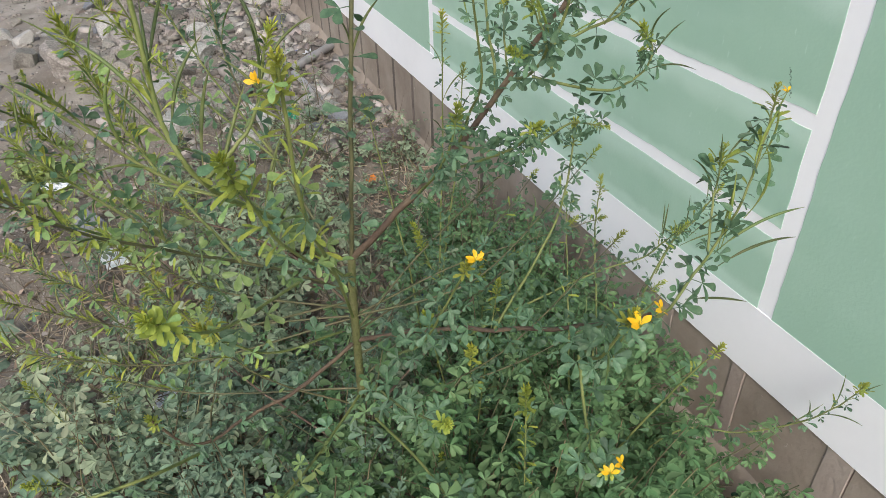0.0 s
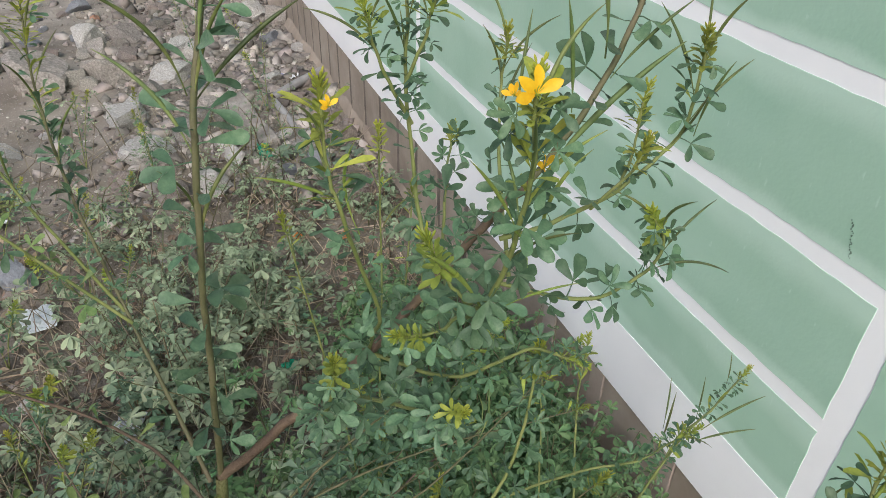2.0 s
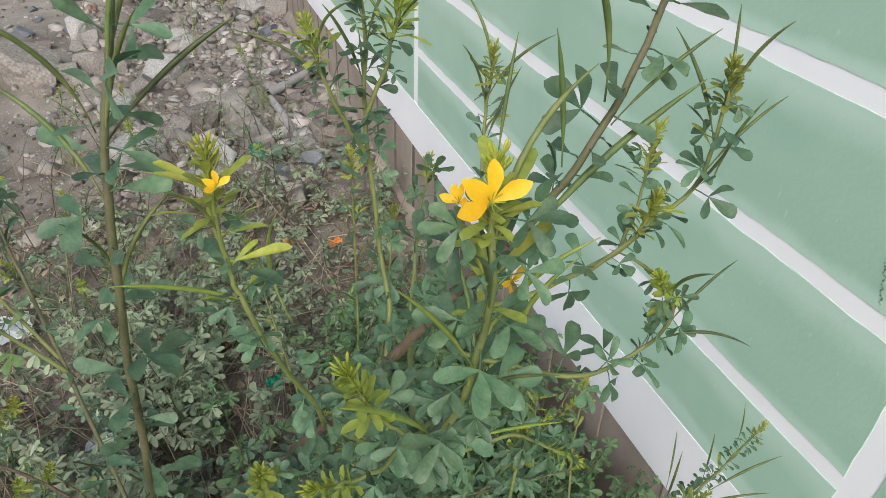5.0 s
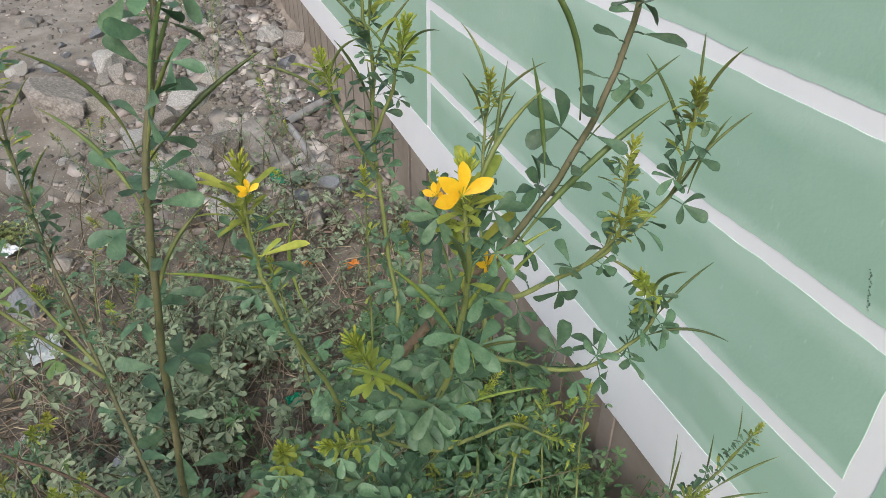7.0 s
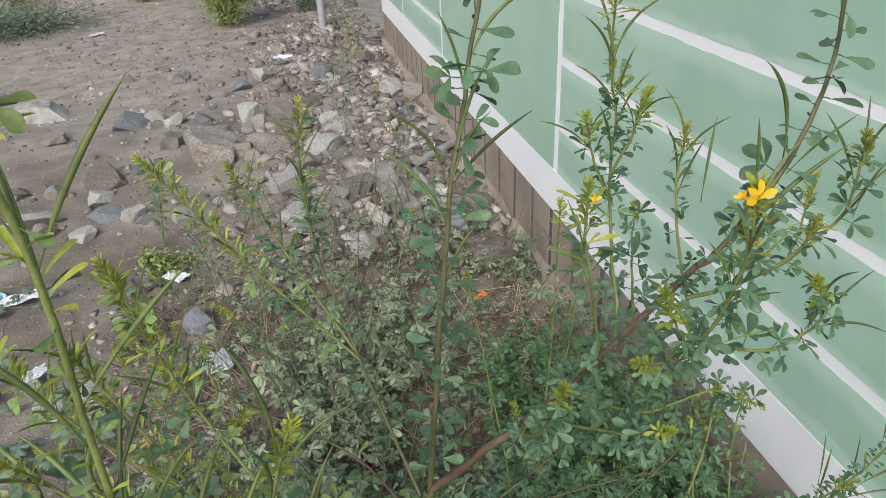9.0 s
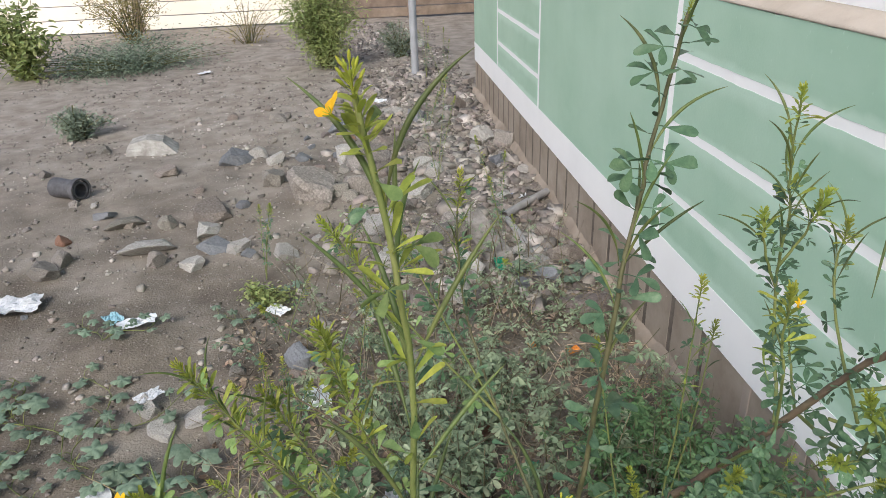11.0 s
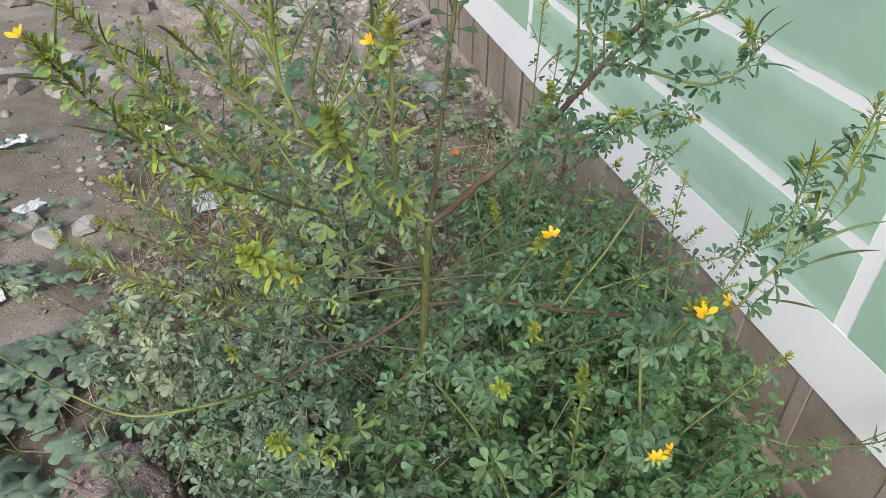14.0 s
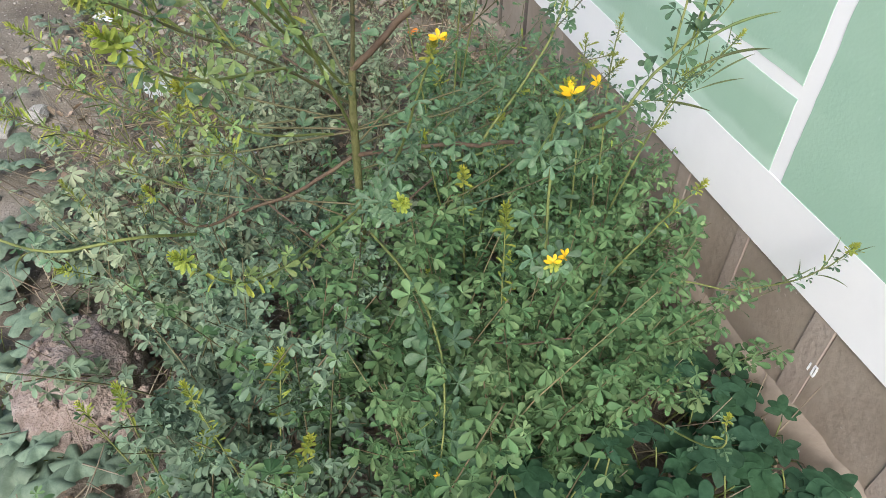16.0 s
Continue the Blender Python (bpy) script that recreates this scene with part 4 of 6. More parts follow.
LEAVES3 = [palmate(3, k, 0.6, 1.0, 0.46, 9, 1.6, 1.2) for k in range(6)]
LEAVES5 = [palmate(5, 20 + k, 0.8, 1.0, 0.40, 9, 1.6, 1.2) for k in range(5)]
LEAVES1 = [palmate(1, 40 + k, 0.30, 1.0, 0.42, 9, 1.6, 1.3) for k in range(5)]
NARROW = [palmate(1, 50 + k, 0.12, 1.0, 0.24, 7, 1.6, 1.3) for k in range(5)]
BROAD5 = [palmate(5, 60 + k, 0.5, 1.0, 0.62, 9, 0.95, 0.45) for k in range(5)]
LOW3 = [palmate(3, 80 + k, 0.45, 1.0, 0.50, 7, 1.6, 1.5) for k in range(6)]


def lobed_leaf(seed):
    """A rounded, shallow-lobed creeper leaf, one unit across, on a short stalk."""
    r = random.Random(seed)
    v, q = [(0, 0, 0)], []
    rim, rings = 28, 4
    for j in range(1, rings + 1):
        for i in range(rim):
            a = -math.pi / 2 + 2 * math.pi * i / rim
            lobe = 0.43 + 0.085 * math.cos(5 * (a - math.pi / 2)) + 0.02 * math.sin(11 * a + seed) - 0.19 * math.exp(-((i - 0) / 1.3) ** 2) - 0.19 * math.exp(-((i - rim) / 1.3) ** 2)
            s = j / rings
            x, y = math.cos(a) * lobe * s, math.sin(a) * lobe * s
            v.append((x, y, 0.06 * math.sin(5 * a + seed) * s * s - 0.16 * s * s + 0.05 * s))
    for i in range(rim):
        k = (i + 1) % rim
        q.append((0, 1 + i, 1 + k, 1 + k))
        for j in range(rings - 1):
            q.append((1 + j * rim + i, 1 + (j + 1) * rim + i, 1 + (j + 1) * rim + k, 1 + j * rim + k))
    return np.array(v) + (0, 0.45, 0), np.array(q)


def quads_mesh(name, piece, surface):
    v, q = piece
    tri = q[q[:, 2] == q[:, 3]][:, :3]
    quad = q[q[:, 2] != q[:, 3]]
    me = mesh_of(name, v, [f for f in (quad, tri) if len(f)])
    me.materials.append(surface)
    return me


def pod_shape(seed):
    """A slender curved pod with a stalk and a pointed end, one unit long."""
    r = random.Random(seed)
    bend = r.uniform(0.10, 0.36)
    path = [(0, s, bend * s * (1 - s) * 2.0 + 0.1 * s * s) for s in np.linspace(0, 1, 12)]
    v, q = tube(path, 1.0, 1.0, 6)
    c = np.repeat(np.array(path), 6, axis=0)
    prof = np.array([0.006, 0.006, 0.007, 0.013, 0.016, 0.0175, 0.0175, 0.0165, 0.015, 0.012, 0.007, 0.002])
    return c + (v - c) * np.repeat(prof, 6)[:, None], q


def bud_shape(seed):
    """A budding raceme, one unit high: small spatulate leaves below, tiny round buds on thin stalks above; (leaves, buds)."""
    r = random.Random(seed)
    green = [tube(np.array([(0, 0, 0), (0.01, 0, 0.4), (0.0, 0.01, 0.86)]), 0.022, 0.014, 4)]
    for k in range(26):
        s = k / 26
        one = leaflet((0.40 - 0.16 * s) * r.uniform(0.7, 1.15), 0.135 - 0.04 * s, 0.3, r.uniform(-0.5, 0.7), 1.6, 6)
        m = Matrix.Translation((0, 0, 0.02 + 0.80 * s)) @ Euler((0, 0, k * 2.4)).to_matrix().to_4x4() @ Euler((radians(18 + 42 * s + r.uniform(-20, 20)), 0, 0)).to_matrix().to_4x4()
        green.append(turned(one, m))
    buds = []
    for k in range(13):
        a, s = k * 2.4, k / 13
        foot = np.array((0, 0, 0.70 + 0.16 * s))
        way = np.array((math.cos(a), math.sin(a), 0.8 + 1.9 * s)) * (0.16 - 0.07 * s) * r.uniform(0.7, 1.2)
        path = [foot + way * u for u in (0, 0.55, 0.70, 0.88, 1.0)]
        v, q = tube(path, 1.0, 1.0, 5)
        c = np.repeat(np.array(path), 5, axis=0)
        buds.append((c + (v - c) * np.repeat((0.007, 0.008, 0.021, 0.018, 0.003), 5)[:, None], q))
    return joined(green), joined(buds)


def bud_mesh(seed):
    """One mesh with young leaves and paler buds in two materials."""
    green, buds = bud_shape(seed)
    v, q = joined([green, buds])
    me = mesh_of("bud_tip", v, [q])
    me.materials.append(TIP_LEAF)
    me.materials.append(BUD)
    kind = np.zeros(len(q), dtype=np.int32)
    kind[len(green[1]):] = 1
    me.polygons.foreach_set("material_index", kind)
    return me


POD_MESH = [quads_mesh("pod", pod_shape(k), POD) for k in range(6)]
POD_FRESH_MESH = [quads_mesh("pod", pod_shape(k), POD_FRESH) for k in range(3)]
BUD_MESH = [bud_mesh(k) for k in range(5)]
TIP_MESH = [quads_mesh("leaf", t, TIP_LEAF) for t in NARROW]
LEAF_MESH = {key: [quads_mesh("leaf", t, LEAF) for t in group] for key, group in ((1, LEAVES1), (3, LEAVES3), (5, LEAVES5))}
YOUNG_MESH = {key: [quads_mesh("leaf", t, LEAF_YOUNG) for t in group] for key, group in ((1, LEAVES1), (3, LEAVES3), (5, LEAVES5))}
PETAL_MESH = [quads_mesh("petal", leaflet(0.62, 0.24 + 0.02 * k, 0.2, -0.15 + 0.3 * k, 1.3, 10), PETAL) for k in range(3)]
hub = [tube(np.array([(0, 0, -0.35), (0, 0.02, -0.15), (0, 0, 0.02)]), 0.025, 0.05, 5)]
for k in range(7):
    a = k * 0.9
    hub.append(tube(np.array([(0, 0, 0), (0.09 * math.cos(a), 0.09 * math.sin(a), 0.08), (0.14 * math.cos(a), 0.14 * math.sin(a), 0.16)]), 0.008, 0.012, 4))
HUB_MESH = quads_mesh("flower_centre", joined(hub), BUD)
rg = random.Random(31)


def aim(place, way, up, size):
    """A pose at place whose y points along way and whose z leans to up."""
    y = Vector(way).normalized()
    x = y.cross(Vector(up))
    if x.length < 1e-4:
        x = y.cross(Vector((1, 0, 0)))
    x.normalize()
    z = x.cross(y)
    m = Matrix((x, y, z)).transposed().to_4x4()
    return Matrix.Translation(place) @ m @ Matrix.Diagonal((size, size, size, 1))


def flower(plant, place, facing_way, size):
    y = Vector(facing_way).normalized()
    side = y.cross(Vector((0, 0, 1))).normalized()
    m = aim(place, side, y, size * 0.8)
    centre = part("flower", HUB_MESH, BUD, plant, "open yellow four-petalled flower", m)
    for k, a in enumerate((-70, -12, 48, 100)):
        t = m @ Euler((0, 0, radians(a - 90))).to_matrix().to_4x4() @ Euler((radians(rg.uniform(6, 32)), 0, 0)).to_matrix().to_4x4()
        part("petal", PETAL_MESH[k % 3], PETAL, centre, m=t)
    return centre


def shoot(plant, pts, r0=0.004, r1=0.0018, surface=None, leaves=8, leaf=0.03, kinds=(3,), start=0.15, pods=0, pod=0.075, pod_from=0.55, tip=0.045, spin=None, name="branch", dense=0, flat=0.0, top_leaf=0.6, away=False, young_from=0.74):
    """One branch: a tapering stem, alternate leaves, pods on its upper part and a budding tip."""
    if r0 < 0.0034:
        r0, r1 = r0 * 0.74, r1 * 0.74
    pts = [Vector(p) for p in pts]
    path = curve_points(pts, max(8, 5 * len(pts)))
    n = len(path)
    wob = np.array([[(0.004 if surface is STEM_RED else 0.0015) * noise.noise((i * 0.6, pts[0].x * 50, k)) for k in (1.5, 7.5, 3.5)] for i in range(n)])
    path = path + wob * np.minimum(1, np.arange(n) / 4)[:, None]
    v, q = tube(path, r0, r1, 7)
    part(name, mesh_of(name, v, [q]), surface or STEM, plant)
    a = rg.uniform(0, 6.3) if spin is None else spin

    def at(s):
        f = s * (n - 1)
        i = min(int(f), n - 2)
        p = path[i] + (path[i + 1] - path[i]) * (f - i)
        d = path[i + 1] - path[i]
        return Vector(p), Vector(d).normalized()

    for k in range(leaves):
        s = start + (0.97 - start) * (k + rg.uniform(-0.3, 0.3)) / max(1, leaves - 1)
        s = min(0.98, max(0.02, s))
        p, d = at(s)
        a += 2.4
        u = d.orthogonal().normalized()
        out = u * math.cos(a) + d.cross(u) * math.sin(a)
        way = out + d * rg.uniform(-0.05, 0.4) + Vector((0, 0, rg.uniform(-0.3, 0.25)))
        size = 0.86 * leaf * (1 - (1 - top_leaf) * s) * rg.uniform(0.7, 1.2)
        part("leaf", rg.choice((YOUNG_MESH if young_from < 0.5 and k % 3 else LEAF_MESH)[rg.choice(kinds)]), LEAF, plant, m=aim(p, way, Vector((rg.uniform(-0.7, 0.6), rg.uniform(-1.3, 0.0), 1)), size))
    for k in range(pods):
        s = pod_from + (0.93 - pod_from) * (k + 0.5) / pods
        p, d = at(s)
        b = a + k * 2.4
        u = d.orthogonal().normalized()
        out = u * math.cos(b) + d.cross(u) * math.sin(b)
        way = out * rg.uniform(0.65, 1.05) + d * rg.uniform(0.4, 0.8) + Vector((0, 0, 0.35))
        if away:
            way.y = abs(way.y)
        part("pod", rg.choice(POD_MESH), POD, plant, m=aim(p, way, d, pod * rg.uniform(0.8, 1.15)))
    for k in range(dense):
        s = 0.4 + 0.58 * rg.random() ** 0.7
        p, d = at(s)
        u = d.orthogonal().normalized()
        b = rg.uniform(0, 6.3)
        out = u * math.cos(b) + d.cross(u) * math.sin(b)
        young = s > young_from + rg.uniform(-0.1, 0.1)
        part("leaf", rg.choice(TIP_MESH if young else YOUNG_MESH[1] if young_from < 0.5 else LEAF_MESH[1]), None, plant, m=aim(p, out * 0.8 + d * rg.uniform(0.3, 1.0), Vector((0, 0, 1)), 0.027 * rg.uniform(0.4, 0.85)))
    if tip:
        p, d = at(1.0)
        side = d.cross(Vector((0, 1, 0.2))).normalized()
        tagged(part("bud_tip", rg.choice(BUD_MESH), BUD, plant, m=aim(p - d * tip * 0.55, side, d, (0.012 + 0.62 * tip) * rg.uniform(0.85, 1.15))), kind="stuff")
    return path


def pod_at(plant, a, b, fresh=False):
    """A pod from its stalk at a to its tip at b."""
    a, b = Vector(a), Vector(b)
    part("pod", rg.choice(POD_FRESH_MESH if fresh else POD_MESH), POD, plant, m=aim(a, b - a, (0, 0, 1), (b - a).length))


# ---- the tall yellow-flowered weed ----
weed = base("spider_flower_weed", (-0.75, 0.10, 0), "tall branching weed with yellow flowers and slender pods", "plant")
stem_path = curve_points([(-0.752, 0.10, -0.02), (-0.750, 0.10, 0.16), (-0.742, 0.10, 0.395), (-0.736, 0.10, 0.617), (-0.729, 0.107, 0.69)], 24)
v, q = tube(stem_path, 0.0078, 0.0058, 9)
part("stem", mesh_of("stem", v, [q]), STEM_WOODY, weed, "thick yellowish lower stem")
# upright leader
shoot(weed, [(-0.729, 0.107, 0.69), (-0.718, 0.105, 0.80), (-0.708, 0.105, 0.909), (-0.692, 0.110, 1.03), (-0.684, 0.122, 1.078), (-0.664, 0.140, 1.149), (-0.657, 0.150, 1.181), (-0.637, 0.160, 1.265), (-0.625, 0.165, 1.312)],
      0.0034, 0.0018, STEM_DARK, 60, 0.035, (1, 1, 3), 0.05, 8, 0.105, 0.25, 0.018, top_leaf=0.95)
for a, b in (((-0.689, 0.121, 1.077), (-0.746, 0.11, 1.149)), ((-0.686, 0.13, 1.066), (-0.592, 0.141, 1.123)), ((-0.676, 0.128, 1.10), (-0.635, 0.12, 1.19)),
             ((-0.700, 0.108, 0.97), (-0.725, 0.10, 1.03))):
    pod_at(weed, a, b)
# the long reddish side branch and what it carries
RED_LINE = [(-0.729, 0.107, 0.69), (-0.653, 0.080, 0.774), (-0.587, 0.055, 0.857), (-0.552, 0.040, 0.905), (-0.511, 0.015, 0.984), (-0.482, -0.008, 1.038)]
shoot(weed, RED_LINE, 0.0052, 0.0030, STEM_RED, 40, 0.024, (3, 5), 0.35, tip=0)
shoot(weed, [(-0.482, -0.008, 1.038), (-0.450, -0.010, 1.081), (-0.426, -0.008, 1.124), (-0.409, -0.005, 1.17), (-0.401, 0.0, 1.21), (-0.404, 0.0, 1.26), (-0.40, 0.005, 1.31)],
      0.0033, 0.0018, STEM_DARK, 38, 0.029, (1, 1, 3), 0.03, 2, 0.085, 0.6, 0.02, top_leaf=0.8)
for a, b in (((-0.478, -0.01, 1.035), (-0.376, -0.02, 1.118)), ((-0.468, 0.045, 1.06), (-0.447, 0.07, 1.129)), ((-0.464, -0.02, 1.091), (-0.492, -0.04, 1.165)),
             ((-0.445, -0.02, 1.124), (-0.497, -0.04, 1.205)), ((-0.438, -0.019, 1.11), (-0.392, -0.035, 1.155)), ((-0.325, 0.016, 1.036), (-0.319, -0.009, 1.100))):
    pod_at(weed, a, b)
# upright plumes above the red branch
shoot(weed, [(-0.545, 0.036, 0.915), (-0.533, 0.060, 0.945), (-0.533, 0.080, 0.99), (-0.536, 0.092, 1.068), (-0.535, 0.095, 1.135), (-0.538, 0.100, 1.169), (-0.542, 0.100, 1.24)],
      0.0028, 0.0013, STEM, 40, 0.016, (3, 3, 1), 0.2, 9, 0.065, 0.50, 0.030, dense=46)
shoot(weed, [(-0.533, 0.090, 1.046), (-0.557, 0.085, 1.095), (-0.569, 0.080, 1.137)], 0.0022, 0.0012, STEM, 10, 0.018, (1, 3), 0.1, 2, 0.05, tip=0.035, dense=12)
shoot(weed, [(-0.538, 0.090, 1.078), (-0.527, 0.080, 1.112), (-0.521, 0.070, 1.149)], 0.0022, 0.0012, STEM, 8, 0.016, (1, 3), 0.1, 2, 0.05, tip=0.032, dense=10)
shoot(weed, [(-0.487, 0.0, 0.95), (-0.450, 0.10, 0.99), (-0.429, 0.150, 1.03), (-0.425, 0.150, 1.083)], 0.0026, 0.0013, STEM, 14, 0.02, (1, 3), 0.2, 6, 0.065, 0.45, 0.036, dense=16)
shoot(weed, [(-0.495, 0.005, 0.985), (-0.460, -0.010, 1.001), (-0.396, 0.0, 1.014), (-0.353, 0.0, 1.051), (-0.348, 0.0, 1.092), (-0.349, 0.0, 1.117)], 0.0028, 0.0014, STEM, 22, 0.024, (3, 3, 1), 0.15, 5, 0.065, 0.5, 0.036, dense=12)
shoot(weed, [(-0.510, 0.01, 0.95), (-0.439, -0.020, 0.931), (-0.404, -0.020, 0.929), (-0.369, -0.020, 0.946), (-0.362, -0.020, 0.968), (-0.377, -0.020, 0.992)], 0.0026, 0.0014, STEM, 20, 0.026, (3, 5), 0.1, 4, 0.06, 0.5, 0.034, dense=8)
shoot(weed, [(-0.40, 0.0, 1.012), (-0.385, 0.01, 1.04), (-0.383, 0.012, 1.075)], 0.0018, 0.001, STEM, 8, 0.016, (3, 1), 0.1, 0, tip=0.03, dense=8)
shoot(weed, [(-0.43, -0.01, 1.006), (-0.415, -0.03, 1.045), (-0.41, -0.03, 1.06)], 0.0018, 0.001, STEM, 8, 0.016, (3, 1), 0.1, 0, tip=0.028, dense=8)
# stalk that carries the big open flower
shoot(weed, [(-0.53, 0.025, 0.945), (-0.560, -0.07, 0.99), (-0.567, -0.120, 1.042), (-0.564, -0.140, 1.089), (-0.565, -0.150, 1.135), (-0.567, -0.150, 1.168)],
      0.0026, 0.0013, STEM, 34, 0.021, (3, 3, 5, 1), 0.1, 4, 0.05, 0.5, 0.026, dense=34)
flower(weed, (-0.570, -0.156, 1.170), (0.05, -0.75, 0.45), 0.0225)
flower(weed, (-0.553, -0.140, 1.128), (0.5, -0.5, 0.45), 0.015)
flower(weed, (-0.577, -0.152, 1.169), (-0.7, -0.3, 0.5), 0.011)
for a, b in (((-0.560, -0.13, 1.045), (-0.530, -0.15, 1.062)), ((-0.546, -0.136, 1.076), (-0.524, -0.142, 1.131)), ((-0.57, -0.12, 1.04), (-0.615, -0.15, 1.095)), ((-0.566, -0.142, 1.09), (-0.525, -0.15, 1.142)), ((-0.566, -0.145, 1.10), (-0.597, -0.15, 1.14)), ((-0.556, -0.14, 1.075), (-0.578, -0.15, 1.105))):
    pod_at(weed, a, b, True)
shoot(weed, [(-0.567, -0.110, 1.035), (-0.582, -0.125, 1.05), (-0.600, -0.13, 1.085)], 0.0018, 0.001, STEM, 7, 0.018, (3,), 0.1, 0, tip=0.028)
shoot(weed, [(-0.567, -0.100, 1.025), (-0.59, -0.12, 1.03), (-0.615, -0.13, 1.04)], 0.0018, 0.001, STEM, 7, 0.018, (3,), 0.1, 0, tip=0.028)
# the smaller flowering stalk beside it
shoot(weed, [(-0.587, 0.055, 0.857), (-0.595, 0.0, 0.93), (-0.602, -0.040, 0.981), (-0.626, -0.070, 1.070), (-0.633, -0.070, 1.107), (-0.634, -0.070, 1.139)],
      0.0024, 0.0011, STEM, 22, 0.017, (3, 3, 1), 0.1, 2, 0.045, 0.6, 0.030, dense=26)
flower(weed, (-0.632, -0.078, 1.142), (0.2, -0.6, 0.6), 0.0115)
for a, b in (((-0.627, -0.07, 1.085), (-0.672, -0.09, 1.113)), ((-0.609, -0.03, 1.037), (-0.605, -0.035, 1.098))):
    pod_at(weed, a, b, True)
# rear branch
shoot(weed, [(-0.740, 0.115, 0.676), (-0.785, 0.25, 0.79), (-0.815, 0.33, 0.90), (-0.822, 0.36, 1.0), (-0.815, 0.38, 1.085)], 0.0032, 0.0013, STEM_DARK, 22, 0.026, (3, 1), 0.1, 6, 0.07, 0.55, 0.034, dense=72)
shoot(weed, [(-0.79, 0.26, 0.80), (-0.85, 0.30, 0.92), (-0.90, 0.33, 1.03)], 0.0026, 0.0012, STEM, 16, 0.022, (3, 1), 0.1, 4, 0.065, 0.5, 0.034, dense=30)
# forward stalk that rises close to the path
shoot(weed, [(-0.735, 0.10, 0.67), (-0.757, 0.070, 0.70), (-0.823, -0.050, 0.858), (-0.861, -0.130, 0.937), (-0.905, -0.225, 1.027), (-0.920, -0.222, 1.08), (-0.916, -0.220, 1.197), (-0.919, -0.220, 1.27), (-0.929, -0.220, 1.345)],
      0.0031, 0.0018, STEM, 36, 0.024, (3, 1, 1), 0.10, 24, 0.075, 0.30, 0.044, dense=52, young_from=0.46, away=True)
flower(weed, (-0.938, -0.226, 1.340), (-0.5, -0.3, 0.5), 0.018)
shoot(weed, [(-0.905, -0.225, 1.027), (-0.865, -0.22, 1.06), (-0.845, -0.21, 1.11)], 0.0022, 0.0012, STEM, 8, 0.022, (3, 1), 0.1, 3, 0.07, tip=0.03)
shoot(weed, [(-0.861, -0.130, 0.937), (-0.94, -0.15, 1.01), (-0.985, -0.16, 1.08)], 0.0022, 0.0012, STEM, 8, 0.022, (3, 1), 0.1, 4, 0.075, 0.3, tip=0.03)
# short flowering stalks that lean towards the path
shoot(weed, [(-0.742, 0.09, 0.60), (-0.79, -0.08, 0.80), (-0.845, -0.25, 1.0), (-0.855, -0.30, 1.125)], 0.0030, 0.0016, STEM, 12, 0.022, (3, 1), 0.3, 3, 0.05, 0.6, 0.04, dense=36, young_from=0.46)
shoot(weed, [(-0.80, -0.10, 0.83), (-0.86, -0.22, 0.96), (-0.892, -0.275, 1.06)], 0.0024, 0.0014, STEM, 10, 0.02, (3, 1), 0.2, 3, 0.05, 0.5, 0.038, dense=30, young_from=0.46)
flower(weed, (-0.868, -0.305, 1.120), (-0.6, -0.4, 0.3), 0.014)
shoot(weed, [(-0.83, -0.06, 0.80), (-0.92, -0.2, 0.88), (-0.957, -0.275, 0.96)], 0.0024, 0.0013, STEM, 14, 0.022, (3, 1), 0.2, 2, 0.05, 0.6, 0.045, dense=8, young_from=0.46)
shoot(weed, [(-0.78, 0.0, 0.66), (-0.88, -0.1, 0.75), (-0.933, -0.15, 0.845)], 0.0024, 0.0013, STEM, 14, 0.022, (3, 1), 0.2, 1, 0.05, 0.6, 0.042, dense=6, young_from=0.46)
# left-hand sprays
LEFT = [(-0.740, 0.10, 0.64), (-0.834, 0.04, 0.75), (-0.93, 0.0, 0.83), (-1.02, -0.07, 0.93), (-1.07, -0.11, 1.02), (-1.09, -0.13, 1.075)]
shoot(weed, LEFT, 0.0031, 0.0014, STEM_DARK, 48, 0.024, (3, 3, 5), 0.15, 9, 0.075, 0.4, 0.045, dense=136, young_from=0.46)
flower(weed, (-1.095, -0.14, 1.085), (-0.4, -0.5, 0.6), 0.02)
shoot(weed, [(-0.93, 0.0, 0.83), (-1.03, 0.03, 0.94), (-1.105, 0.05, 1.05)], 0.0026, 0.0012, STEM, 33, 0.024, (3, 1), 0.1, 7, 0.065, 0.4, 0.045, dense=102, young_from=0.46)
shoot(weed, [(-0.88, 0.02, 0.79), (-0.95, 0.06, 0.93), (-0.985, 0.07, 1.06)], 0.0026, 0.0012, STEM, 33, 0.024, (3, 1), 0.1, 7, 0.065, 0.4, 0.045, dense=102, young_from=0.46)
shoot(weed, [(-0.785, 0.25, 0.79), (-0.90, 0.29, 0.93), (-0.987, 0.31, 1.06)], 0.0026, 0.0012, STEM, 30, 0.024, (3, 1), 0.1, 6, 0.065, 0.4, 0.042, dense=95, young_from=0.46)
shoot(weed, [(-0.95, 0.01, 0.85), (-1.01, 0.07, 0.92), (-1.05, 0.10, 0.975)], 0.0022, 0.0012, STEM, 24, 0.024, (3, 1), 0.1, 4, 0.06, tip=0.04, dense=61, young_from=0.46)
shoot(weed, [(-0.748, 0.09, 0.55), (-0.84, 0.05, 0.535), (-0.916, 0.02, 0.544), (-0.985, -0.02, 0.567), (-1.02, -0.05, 0.66)], 0.0034, 0.0015, STEM_RED, 16, 0.024, (3,), 0.45, 1, 0.05, tip=0.034)
